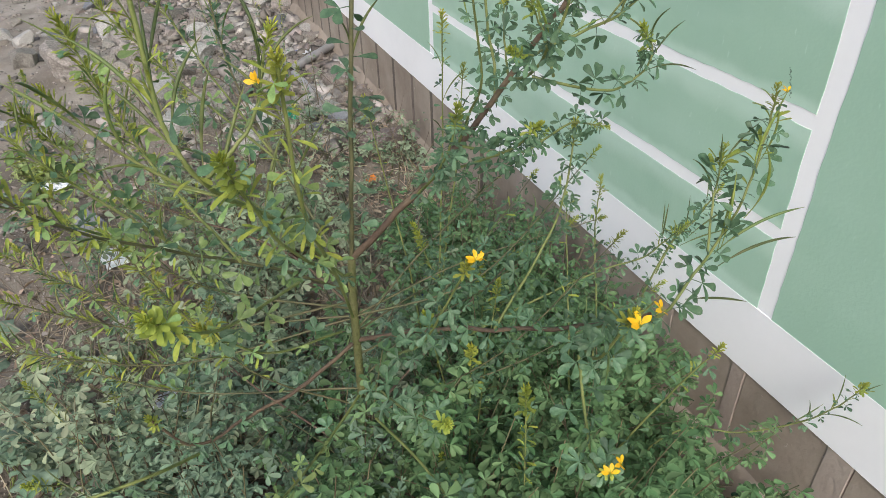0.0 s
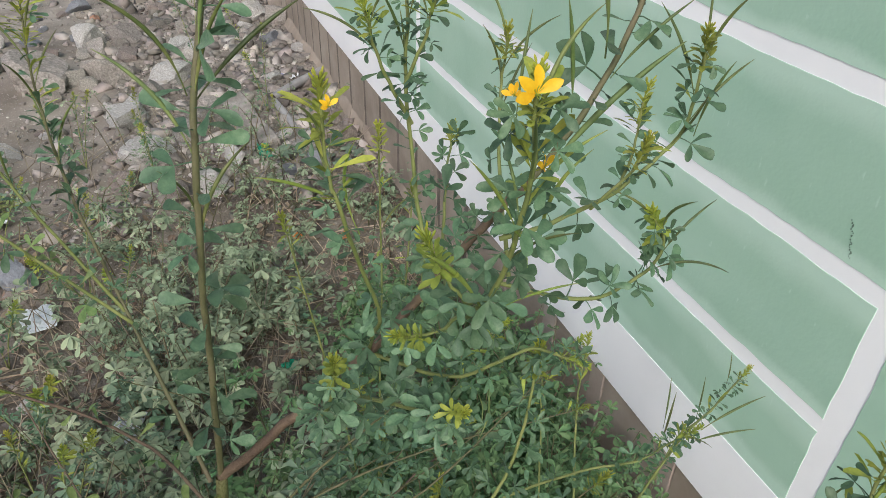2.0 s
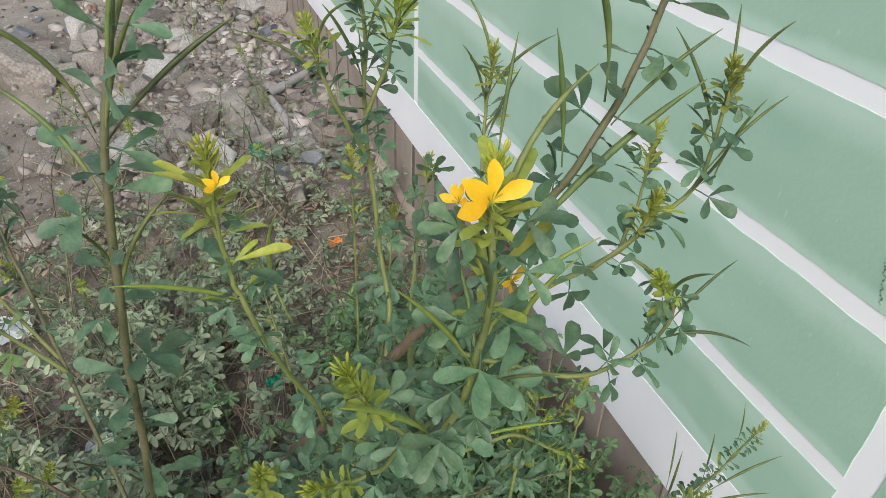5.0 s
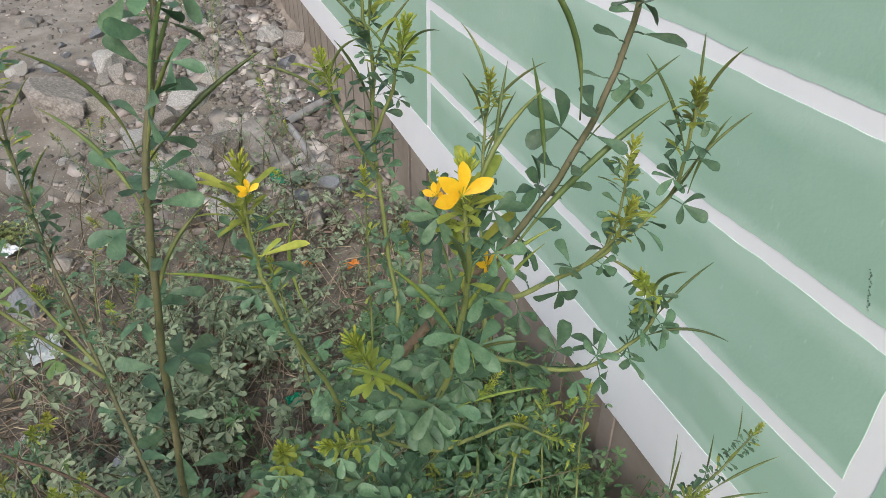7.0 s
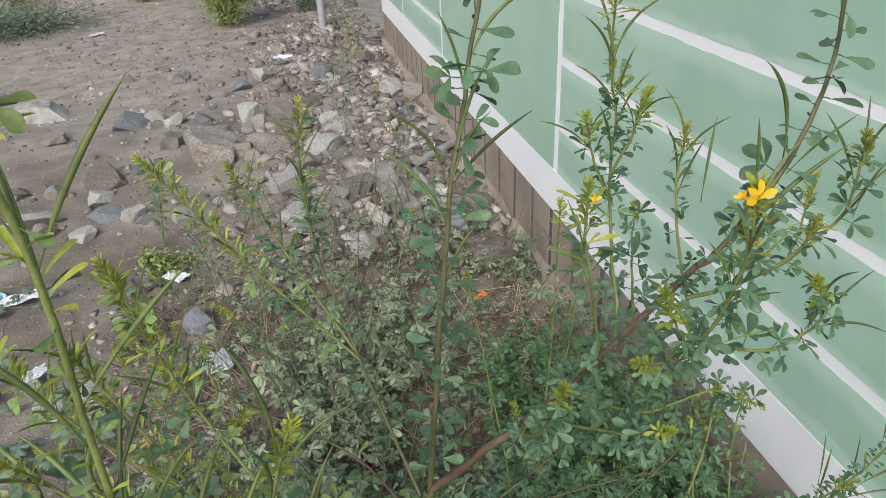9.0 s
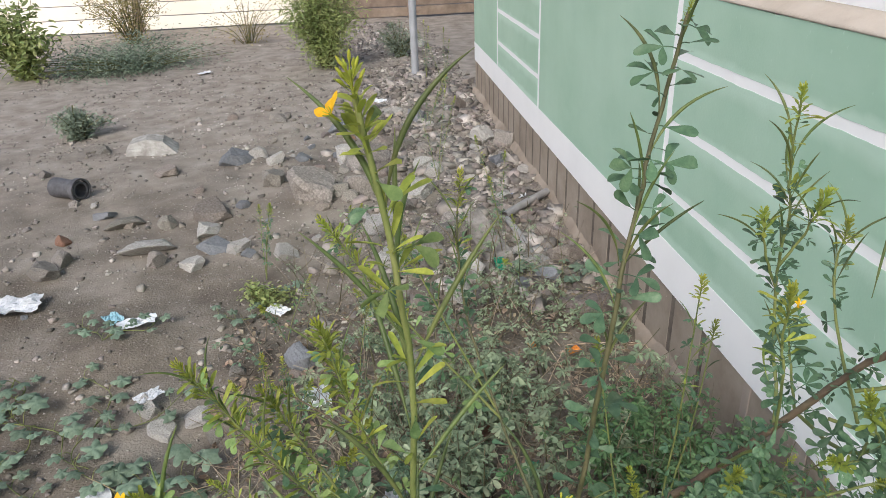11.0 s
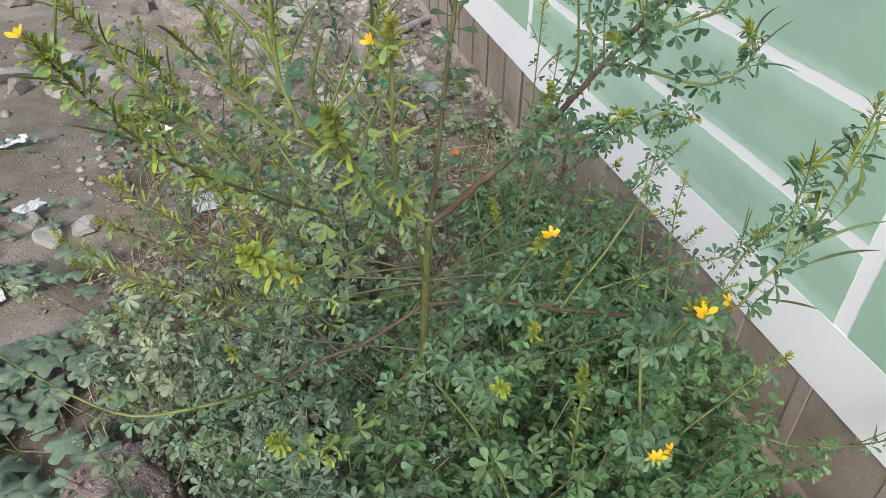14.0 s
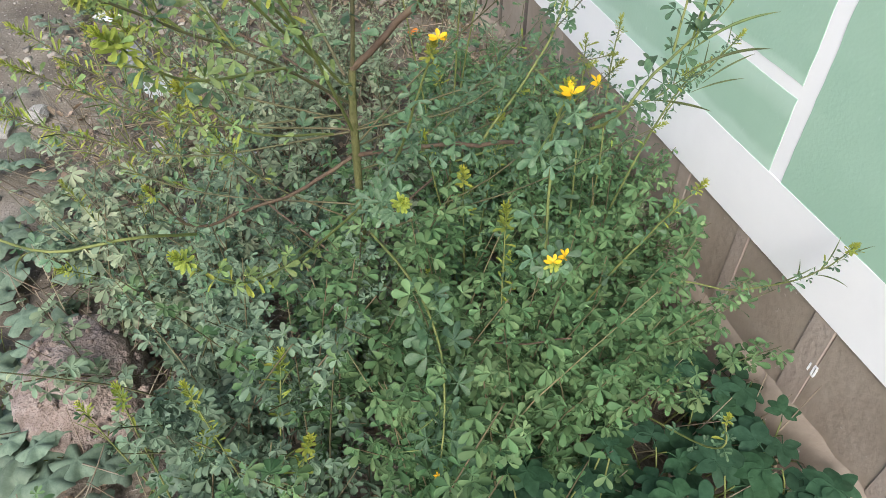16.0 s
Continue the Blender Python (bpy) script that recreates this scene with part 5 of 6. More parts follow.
shoot(weed, [(-0.985, -0.03, 0.56), (-1.04, -0.12, 0.65), (-1.149, -0.10, 0.645), (-1.311, 0.05, 0.635), (-1.40, 0.1, 0.68)], 0.0030, 0.0015, STEM, 14, 0.022, (3,), 0.2, 5, 0.07, 0.3, 0.03)
shoot(weed, [(-0.75, 0.08, 0.45), (-0.85, -0.05, 0.50), (-0.93, -0.18, 0.60), (-0.97, -0.25, 0.72)], 0.0030, 0.0014, STEM, 20, 0.026, (3, 5), 0.2, 0, tip=0.034, dense=20, young_from=0.46)
shoot(weed, [(-0.735, 0.11, 0.60), (-0.80, 0.2, 0.66), (-0.93, 0.28, 0.72), (-1.08, 0.34, 0.80)], 0.0030, 0.0014, STEM_RED, 20, 0.024, (3, 1), 0.2, 3, 0.06, tip=0.034, dense=20, young_from=0.46)
for tip_at in ((-1.156, 0.205, 0.77), (-1.141, 0.08, 0.78), (-1.012, 0.107, 0.80), (-1.269, 0.287, 0.64), (-1.20, 0.12, 0.70), (-1.08, 0.20, 0.84)):
    foot = (-0.745, 0.10, rg.uniform(0.40, 0.63))
    mid = ((foot[0] + tip_at[0]) / 2 - 0.02, (foot[1] + tip_at[1]) / 2, (foot[2] + tip_at[2]) / 2 - rg.uniform(0.0, 0.07))
    shoot(weed, [foot, mid, tip_at], 0.0024, 0.0010, STEM_DARK, 21, 0.024, (3, 1), 0.3, 6, 0.055, 0.45, 0.036, dense=71, young_from=0.46)
# low right-hand branch that reaches to the wall
shoot(weed, [(-0.738, 0.10, 0.545), (-0.66, 0.02, 0.60), (-0.60, -0.08, 0.66), (-0.555, -0.20, 0.743), (-0.55, -0.29, 0.83)], 0.0036, 0.0022, STEM_RED, 50, 0.025, (3, 5), 0.12, 0, tip=0)
shoot(weed, [(-0.555, -0.20, 0.743), (-0.545, -0.29, 0.82), (-0.519, -0.300, 0.87), (-0.449, -0.270, 0.897), (-0.425, -0.260, 0.958), (-0.417, -0.254, 1.009)], 0.0024, 0.0012, STEM, 40, 0.023, (5, 3, 1), 0.2, 0, 0.06, 0.55, 0.026, dense=24)
for a, b in (((-0.475, -0.28, 0.87), (-0.402, -0.308, 0.91)), ((-0.47, -0.28, 0.85), (-0.389, -0.297, 0.866)), ((-0.52, -0.30, 0.845), (-0.454, -0.312, 0.82))):
    pod_at(weed, a, b)
for a, b in (((-0.462, -0.275, 0.868), (-0.448, -0.257, 0.942)), ((-0.468, -0.277, 0.87), (-0.452, -0.265, 0.93)), ((-0.452, -0.283, 0.905), (-0.457, -0.28, 0.980)), ((-0.432, -0.265, 0.935), (-0.412, -0.262, 0.998)),
             ((-0.428, -0.262, 0.945), (-0.428, -0.262, 1.005)), ((-0.422, -0.258, 0.962), (-0.403, -0.258, 1.012))):
    pod_at(weed, a, b, True)
flower(weed, (-0.415, -0.262, 1.014), (0.2, -0.4, 0.6), 0.013)
shoot(weed, [(-0.495, -0.29, 0.885), (-0.47, -0.26, 0.92), (-0.455, -0.245, 0.955)], 0.0018, 0.001, STEM, 14, 0.02, (3, 1), 0.2, 3, 0.055, 0.35, 0.024, dense=20)
# low twig that leans across the white band
shoot(weed, [(-0.60, 0.02, 0.56), (-0.45, 0.08, 0.53), (-0.34, 0.06, 0.57), (-0.27, 0.03, 0.60), (-0.24, 0.02, 0.63), (-0.225, 0.01, 0.655)], 0.0028, 0.0012, STEM, 34, 0.022, (3, 3, 1), 0.3, 1, 0.05, 0.8, 0.024, dense=24)
shoot(weed, [(-0.57, -0.22, 0.74), (-0.62, -0.31, 0.82), (-0.634, -0.36, 0.912)], 0.0028, 0.0014, STEM, 16, 0.026, (3, 5), 0.1, 3, 0.05, 0.6, 0.03)
flower(weed, (-0.637, -0.372, 0.915), (0.0, -0.3, 0.8), 0.024)
flower(weed, (-0.612, -0.365, 0.915), (0.4, -0.3, 0.8), 0.020)
shoot(weed, [(-0.555, -0.20, 0.70), (-0.60, -0.30, 0.66), (-0.613, -0.345, 0.697)], 0.0026, 0.0014, STEM, 14, 0.028, (3, 5), 0.1, 0, tip=0.026)
flower(weed, (-0.620, -0.352, 0.708), (-0.2, -0.3, 0.8), 0.020)
flower(weed, (-0.605, -0.348, 0.708), (0.3, -0.3, 0.8), 0.020)
shoot(weed, [(-0.70, 0.02, 0.57), (-0.71, -0.12, 0.72), (-0.70, -0.21, 0.88)], 0.0028, 0.0014, STEM, 16, 0.026, (3, 5), 0.1, 0, tip=0.03)
flower(weed, (-0.699, -0.225, 0.897), (0.0, -0.4, 0.8), 0.020)
flower(weed, (-0.690, -0.22, 0.893), (0.5, -0.2, 0.8), 0.016)
shoot(weed, [(-0.735, 0.05, 0.50), (-0.745, -0.13, 0.63), (-0.748, -0.262, 0.745)], 0.0026, 0.0014, STEM, 18, 0.028, (3, 5), 0.1, 0, tip=0.036)
shoot(weed, [(-0.60, -0.08, 0.66), (-0.5, -0.05, 0.78), (-0.47, -0.03, 0.885)], 0.0026, 0.0014, STEM, 30, 0.023, (5, 3), 0.1, 0, tip=0.03)
shoot(weed, [(-0.587, 0.055, 0.857), (-0.53, 0.0, 0.86), (-0.48, -0.03, 0.90), (-0.455, -0.06, 0.905)], 0.0026, 0.0014, STEM, 30, 0.024, (5, 3), 0.1, 0, tip=0.026)
shoot(weed, [(-0.62, 0.06, 0.82), (-0.58, -0.06, 0.90), (-0.575, -0.11, 0.95)], 0.0026, 0.0014, STEM, 32, 0.024, (5, 3), 0.1, 0, tip=0.026)
shoot(weed, [(-0.64, 0.07, 0.79), (-0.64, -0.02, 0.88), (-0.635, -0.05, 0.95)], 0.0026, 0.0014, STEM, 28, 0.022, (5, 3), 0.1, 0, tip=0.026)
shoot(weed, [(-0.53, 0.03, 0.94), (-0.50, 0.10, 0.97), (-0.47, 0.16, 1.0)], 0.0022, 0.0012, STEM, 16, 0.026, (5, 3), 0.1, 0, tip=0.026)

# leafy twigs that fill the right-hand side below the plumes
fill = random.Random(41)
for x, y, z in ((-0.37, 0.22, 0.68), (-0.28, 0.22, 0.56), (-0.42, 0.20, 0.54), (-0.38, 0.05, 0.80), (-0.46, 0.06, 0.84), (-0.40, -0.05, 0.72), (-0.33, 0.08, 0.66), (-0.30, -0.04, 0.60)):
    foot = (-0.744, 0.10, fill.uniform(0.34, 0.64))
    mid = ((foot[0] + x) / 2 + fill.uniform(-0.02, 0.02), (foot[1] + y) / 2 + fill.uniform(-0.05, 0.05), (foot[2] + z) / 2 + fill.uniform(-0.06, 0.02))
    shoot(weed, [foot, mid, (x, y, z)], 0.0024, 0.0010, STEM_DARK, 30, 0.023, (3, 3, 5, 1), 0.35, 1, 0.06, 0.5, 0.022, dense=8)
# leafy top that leans far towards the path, with one flower
shoot(weed, [(-0.735, 0.05, 0.42), (-0.71, -0.10, 0.46), (-0.70, -0.22, 0.45), (-0.72, -0.31, 0.40), (-0.743, -0.355, 0.35)], 0.0030, 0.0016, STEM, 34, 0.038, (5, 3, 5), 0.3, 2, 0.06, 0.6, 0.02, top_leaf=0.8)
flower(weed, (-0.745, -0.362, 0.36), (0.1, -0.3, 0.8), 0.013)
pod_at(weed, (-0.70, -0.31, 0.40), (-0.65, -0.33, 0.36))
# bare brown lower branches
for pts in (((-0.752, 0.10, 0.30), (-0.812, 0.001, 0.33), (-0.888, -0.049, 0.29), (-0.951, -0.076, 0.24), (-1.041, -0.10, 0.17)),
            ((-0.748, 0.10, 0.36), (-0.62, 0.16, 0.40), (-0.50, 0.20, 0.46), (-0.42, 0.20, 0.52)),
            ((-0.750, 0.11, 0.26), (-0.88, 0.30, 0.30), (-0.95, 0.42, 0.34), (-1.03, 0.60, 0.42)),
            ((-0.748, 0.10, 0.22), (-0.68, -0.06, 0.30), (-0.60, -0.18, 0.36), (-0.52, -0.26, 0.44))):
    shoot(weed, pts, 0.0033, 0.0016, STEM_RED, 10, 0.024, (3, 1), 0.5, 0, tip=0.0)

# ---- neighbouring weeds beside the plinth ----
def side_weed(place, label, shoots):
    plant = base("spider_flower_weed", (place[0], place[1], ground_height(place[0], place[1])), label, "plant", "weeds beside the wall")
    for pts, leaves, leaf, pods, tip, dense in shoots:
        shoot(plant, [(place[0], place[1], ground_height(place[0], place[1]) - 0.01)] + list(pts), 0.0031, 0.0013, STEM, leaves, leaf, (3, 3, 1), 0.25, pods, 0.06, 0.6, tip, dense=dense)
    return plant


wall_weed = side_weed((-0.36, 0.02, 0), "leafy green weed leaning against the wall's foot", [
    (((-0.32, 0.02, 0.35), (-0.242, 0.02, 0.60), (-0.170, 0.04, 0.635), (-0.127, 0.046, 0.676)), 34, 0.017, 0, 0.016, 6),
    (((-0.33, 0.05, 0.4), (-0.28, 0.15, 0.56), (-0.261, 0.178, 0.655)), 20, 0.018, 0, 0.03, 16),
    (((-0.34, 0.1, 0.3), (-0.30, 0.2, 0.5), (-0.285, 0.24, 0.6)), 18, 0.018, 0, 0.03, 12),
    (((-0.40, -0.1, 0.3), (-0.36, -0.16, 0.5), (-0.33, -0.2, 0.62)), 20, 0.026, 0, 0.03, 6)])
shoot(wall_weed, [(-0.25, 0.02, 0.565), (-0.21, 0.04, 0.60), (-0.170, 0.04, 0.635), (-0.127, 0.046, 0.676)], 0.0016, 0.001, STEM, 58, 0.0150, (1,), 0.05, 0, tip=0.014, name="twig", top_leaf=0.7)
for a, b in (((-0.215, 0.06, 0.60), (-0.184, 0.099, 0.640)), ((-0.17, 0.055, 0.605), (-0.160, 0.072, 0.664)), ((-0.132, 0.06, 0.645), (-0.122, 0.078, 0.688)), ((-0.222, 0.05, 0.595), (-0.215, 0.057, 0.675)),
             ((-0.18, 0.035, 0.61), (-0.105, 0.02, 0.650)), ((-0.20, 0.03, 0.60), (-0.13, 0.0, 0.622))):
    pod_at(wall_weed, a, b)
side_weed((-0.52, 0.34, 0), "upright leafy green weed with budding tips", [
    (((-0.51, 0.32, 0.4), (-0.50, 0.31, 0.7), (-0.497, 0.302, 0.935)), 30, 0.02, 4, 0.036, 22),
    (((-0.50, 0.33, 0.4), (-0.46, 0.34, 0.66), (-0.44, 0.35, 0.83)), 24, 0.02, 2, 0.034, 12),
    (((-0.55, 0.36, 0.4), (-0.58, 0.38, 0.62), (-0.60, 0.40, 0.78)), 24, 0.022, 2, 0.034, 10)])
side_weed((-0.33, -0.05, 0), "low spreading green weed beside the plinth", [
    (((-0.28, -0.05, 0.17), (-0.20, -0.066, 0.25), (-0.12, -0.122, 0.262), (-0.07, -0.19, 0.338), (-0.05, -0.225, 0.407), (-0.05, -0.245, 0.465)), 34, 0.018, 6, 0.03, 14),
    (((-0.30, -0.36, 0.2), (-0.31, -0.38, 0.32)), 16, 0.022, 0, 0.026, 4)])

# ---- young plants on the stretch behind ----
yr = random.Random(77)
for x, y, h in ((-1.43, 2.23, 0.46), (-1.07, 2.23, 0.32), (-0.95, 1.75, 0.28), (-0.35, 2.48, 0.46), (-1.04, 1.38, 0.30), (-1.23, 1.19, 0.27), (-0.57, 3.22, 0.66), (-0.83, 2.05, 0.36), (-0.52, 4.3, 0.40), (-1.30, 1.72, 0.22), (-0.95, 1.2, 0.36), (-1.12, 0.85, 0.40),
                (-0.28, 5.3, 0.55), (-0.36, 6.1, 0.60), (-1.19, 0.42, 0.36), (-1.14, -0.16, 0.40), (-0.98, -0.26, 0.44), (-1.05, 0.52, 0.42), (-0.55, 0.10, 0.62), (-0.42, 0.30, 0.60), (-0.58, -0.16, 0.58), (-1.25, 1.05, 0.38), (-0.35, 2.0, 0.26)):
    plant = base("young_weed", (x, y, ground_height(x, y)), "slender young weed with yellow-green tips on dirt", "plant", "young weeds")
    for k in range(3 if h > 0.3 else 2):
        dx, dy = yr.uniform(-0.12, 0.12), yr.uniform(-0.12, 0.12)
        hh = h * yr.uniform(0.65, 1.0)
        shoot(plant, [(x, y, ground_height(x, y) - 0.01), (x + dx * 0.4, y + dy * 0.4, hh * 0.5), (x + dx, y + dy, hh)], 0.0028, 0.0012, STEM, 16, 0.022, (3, 1), 0.25, 4, 0.055, 0.5, 0.045, dense=18)


# ---- broad-leaved plant at the wall's foot ----
BROAD_MESH = [quads_mesh("broad_leaf", t, BROAD) for t in BROAD5]
CREEP_MESH = [quads_mesh("lobed_leaf", lobed_leaf(k), CREEPER) for k in range(4)]
br = random.Random(13)
broad = base("broad_leaved_plant", (-0.25, -0.38, ground_height(-0.25, -0.38)), "low plant with broad dark green palmate leaves", "plant")
for k in range(170):
    a = br.uniform(0, 6.3)
    x = br.uniform(-0.70, -0.07)
    y = br.uniform(-0.62, -0.20) + (0.05 if x > -0.25 else -0.06)
    h = br.uniform(0.06, 0.19)
    p = Vector((x, y, ground_height(x, y) + h))
    foot = (x - 0.05 * math.cos(a), y - 0.05 * math.sin(a), ground_height(x, y))
    v, q = tube(curve_points([foot, ((foot[0] + x) / 2, (foot[1] + y) / 2, foot[2] + h * 0.65), p], 7), 0.002, 0.0014, 5)
    part("stalk", mesh_of("stalk", v, [q]), STEM, broad)
    part("broad_leaf", br.choice(BROAD_MESH), BROAD, broad, m=aim(p, (math.cos(a), math.sin(a), br.uniform(-0.12, 0.12)), (br.uniform(-0.15, 0.15), br.uniform(-0.2, 0.1), 1), br.uniform(0.040, 0.062)))


# ---- creeping plants on the dirt ----
def creeper(place, n, reach, size, label, seed):
    r = random.Random(seed)
    x0, y0 = place
    plant = base("creeping_plant", (x0, y0, ground_height(x0, y0)), label, "plant", "creeping plants")
    for k in range(max(2, n // 7)):
        a = r.uniform(0, 6.3)
        pts = []
        for s in (0, 0.33, 0.66, 1.0):
            a += r.uniform(-0.5, 0.5)
            x, y = x0 + reach * s * math.cos(a), y0 + reach * s * math.sin(a)
            x = min(x, -0.08)
            pts.append((x, y, ground_height(x, y) + 0.012))
        path = curve_points(pts, 14)
        v, q = tube(path, 0.0022, 0.0012, 5)
        part("runner", mesh_of("runner", v, [q]), STEM, plant)
        for j in range(7):
            p = Vector(path[min(13, 1 + j * 2)])
            b = a + (1.3 if j % 2 else -1.3) + r.uniform(-0.4, 0.4)
            top = p + Vector((0.02 * math.cos(b), 0.02 * math.sin(b), r.uniform(0.015, 0.05) * size / 0.07))
            v, q = tube(np.array([p, (p + top) / 2 + Vector((0, 0, 0.008)), top]), 0.0012, 0.001, 4)
            part("stalk", mesh_of("stalk", v, [q]), STEM, plant)
            part("lobed_leaf", r.choice(CREEP_MESH), CREEPER, plant, m=aim(top, (math.cos(b), math.sin(b), r.uniform(-0.1, 0.25)), (r.uniform(-0.3, 0.3), r.uniform(-0.3, 0.3), 1), size * r.uniform(0.6, 1.2)))
    return plant


CREEP_L = "grey-green creeping plant with lobed leaves on dirt"
for k, (x, y, n, reach, size) in enumerate(((-1.50, 0.20, 21, 0.16, 0.105), (-1.54, 0.44, 21, 0.24, 0.105), (-1.42, 0.52, 14, 0.16, 0.10), (-1.60, 0.70, 14, 0.18, 0.09), (-1.46, 0.12, 14, 0.14, 0.11), (-1.60, 1.08, 14, 0.12, 0.075), (-1.85, 1.30, 21, 0.28, 0.06), (-1.95, 1.75, 14, 0.22, 0.055),
                                            (-1.40, 1.95, 14, 0.18, 0.05), (-1.20, 0.02, 21, 0.2, 0.08), (-2.15, 1.15, 21, 0.3, 0.055), (-0.22, 2.06, 14, 0.16, 0.06), (-0.25, 0.62, 21, 0.2, 0.08), (-0.45, 0.55, 21, 0.22, 0.085),
                                            (-2.3, 0.6, 14, 0.35, 0.06), (-2.05, 1.35, 21, 0.34, 0.07), (-2.2, 1.6, 14, 0.25, 0.06), (-1.75, 0.55, 14, 0.24, 0.075))):
    creeper((x, y), n, reach, size, CREEP_L, 100 + k)

# ---- carpet of low weeds ----
cr = np.random.RandomState(17)
mass = ([], [])
twigs = []
LOW_BANK = LOW3 + [palmate(5, 120 + k, 0.5, 1.0, 0.44, 7, 1.6, 1.5) for k in range(4)] + [palmate(1, 140 + k, 0.3, 1.0, 0.40, 7, 1.5, 1.5) for k in range(2)]


def sprays(n, x0, x1, y0, y1, h0, h1, leaves, size, keep=lambda x, y: 1.0, spread_out=0.10):
    """Leafy sprays that grow from the ground to a height set by h0..h1."""
    got = 0
    while got < n:
        x, y = cr.uniform(x0, x1), cr.uniform(y0, y1)
        if cr.rand() > keep(x, y):
            continue
        got += 1
        h = cr.uniform(h0, h1)
        z = ground_height(x, y)
        lean = cr.normal(0, spread_out, 2)
        top = np.array([min(-0.04, x + lean[0]), y + lean[1], z + h])
        foot = np.array([x, y, z])
        path = curve_points([foot, (foot + top) / 2 + np.array([-lean[0] * 0.15, -lean[1] * 0.15, 0.02]), top], 6)
        twigs.append(tube(path, 0.0022, 0.0009, 4))
        k = max(4, int(leaves * cr.uniform(0.7, 1.3)))
        s = cr.uniform(0.25, 1.0, k)
        f = s * 5
        i = np.minimum(f.astype(int), 4)
        p = path[i] + (path[i + 1] - path[i]) * (f - i)[:, None]
        p = p + cr.normal(0, 0.012, (k, 3))
        a = cr.uniform(0, 2 * np.pi, k)
        rise = cr.uniform(-0.2, 0.5, k)
        y_ax = np.c_[np.cos(a), np.sin(a), rise]
        y_ax /= np.linalg.norm(y_ax, axis=1)[:, None]
        up = np.c_[cr.normal(0, 0.3, k), cr.normal(-0.1, 0.3, k), np.ones(k)]
        x_ax = np.cross(y_ax, up)
        x_ax /= np.linalg.norm(x_ax, axis=1)[:, None]
        z_ax = np.cross(x_ax, y_ax)
        sz = size * cr.uniform(0.45, 1.4, k) * (1.1 - 0.35 * s)
        T = np.stack([x_ax, y_ax, z_ax], axis=2) * sz[:, None, None]
        which = cr.randint(0, len(LOW_BANK), k)
        for w in np.unique(which):
            sel = which == w
            spread(LOW_BANK[w], T[sel], p[sel], mass)


def near_stem(x, y):
    return math.exp(-((x + 0.72) / 0.42) ** 2 - ((y + 0.15) / 0.50) ** 2)


def patchy(x, y, keen=1.0):
    """Thick in some patches and thin in others, with bare soil close to the tall stem's foot."""
    k = min(1.0, max(0.06, 0.55 + keen * 1.5 * noise.noise((x * 3.1, y * 3.1, 12.0))))
    return k * (0.0 if ((x + 0.78) / 0.085) ** 2 + ((y + 0.19) / 0.15) ** 2 < 1 else 1.0)


def clear_of_broad(x, y):
    return 0.0 if x > -0.66 and y < -0.20 - 0.10 * (x < -0.45) else 1.0


def clear_of_plinth(x, y, gap):
    return 0.0 if x > -gap and y < 0.12 else 1.0


def open_soil(x, y):
    if y > 0.95 and x < -1.12:
        return 0.12
    return 0.1 if ((x + 1.13) / 0.15) ** 2 + ((y - 1.15) / 0.35) ** 2 < 1 else 1.0


def clear_of_clod(x, y):
    return 0.0 if x < -1.12 and y < 0.45 else 1.0


# thick growth round the tall weed, paler away from the wall, then the thinner, dusty stretch behind it
sprays(82, -1.25, -0.72, -0.72, 0.34, 0.18, 0.50, 40, 0.021, lambda x, y: clear_of_clod(x, y) * near_stem(x + 0.15, y) ** 0.5 * patchy(x, y, 1.0))
sprays(96, -1.32, -0.70, -0.85, 0.36, 0.08, 0.30, 28, 0.026, lambda x, y: clear_of_clod(x, y) * patchy(x, y, 1.3))
sprays(42, -1.40, -0.70, 0.35, 1.65, 0.05, 0.22, 16, 0.026, lambda x, y: open_soil(x, y) * patchy(x, y, 1.3))
pale_mass, mass = mass, ([], [])
sprays(120, -0.86, -0.16, -0.48, 0.24, 0.26, 0.54, 38, 0.024, lambda x, y: clear_of_broad(x, y) * clear_of_plinth(x, y, 0.31) * patchy(x, y, 0.8))
sprays(110, -0.80, -0.08, -0.60, 0.60, 0.08, 0.34, 30, 0.025, lambda x, y: clear_of_broad(x, y) * clear_of_plinth(x, y, 0.13) * patchy(x, y))
sprays(22, -0.92, -0.60, -0.46, -0.06, 0.36, 0.58, 34, 0.025, lambda x, y: patchy(x, y, 0.5))
sprays(22, -0.45, -0.20, 0.12, 0.45, 0.20, 0.40, 28, 0.025)
sprays(30, -0.45, -0.10, 0.35, 1.10, 0.10, 0.34, 20, 0.028, lambda x, y: patchy(x, y, 1.2))
sprays(34, -0.36, -0.05, 0.45, 1.05, 0.08, 0.28, 18, 0.026, lambda x, y: patchy(x + 1, y, 1.0))
sprays(40, -0.30, -0.05, 0.50, 1.05, 0.12, 0.36, 20, 0.021, lambda x, y: patchy(x + 2, y, 0.8), 0.05)
sprays(36, -0.28, -0.05, 0.0, 0.48, 0.08, 0.30, 22, 0.022, spread_out=0.05)
sprays(44, -0.32, -0.07, 0.18, 0.60, 0.20, 0.40, 24, 0.022, spread_out=0.05)
tagged(part("fresh_weed_leaves", mesh_of("fresh_weed_leaves", np.concatenate(mass[0]), [np.concatenate(mass[1])]), LEAF_FRESH), "thick fresh green leaves of weeds beside the wall", "weeds", kind="stuff")
mass = pale_mass
green_mass, mass = mass, ([], [])
sprays(100, -1.32, -0.36, 0.18, 1.30, 0.10, 0.40, 20, 0.028, lambda x, y: open_soil(x, y) * patchy(x, y, 1.2))
sprays(115, -1.40, -0.06, 0.26, 1.70, 0.04, 0.22, 16, 0.028, lambda x, y: open_soil(x, y) * patchy(x + 3, y, 1.3))
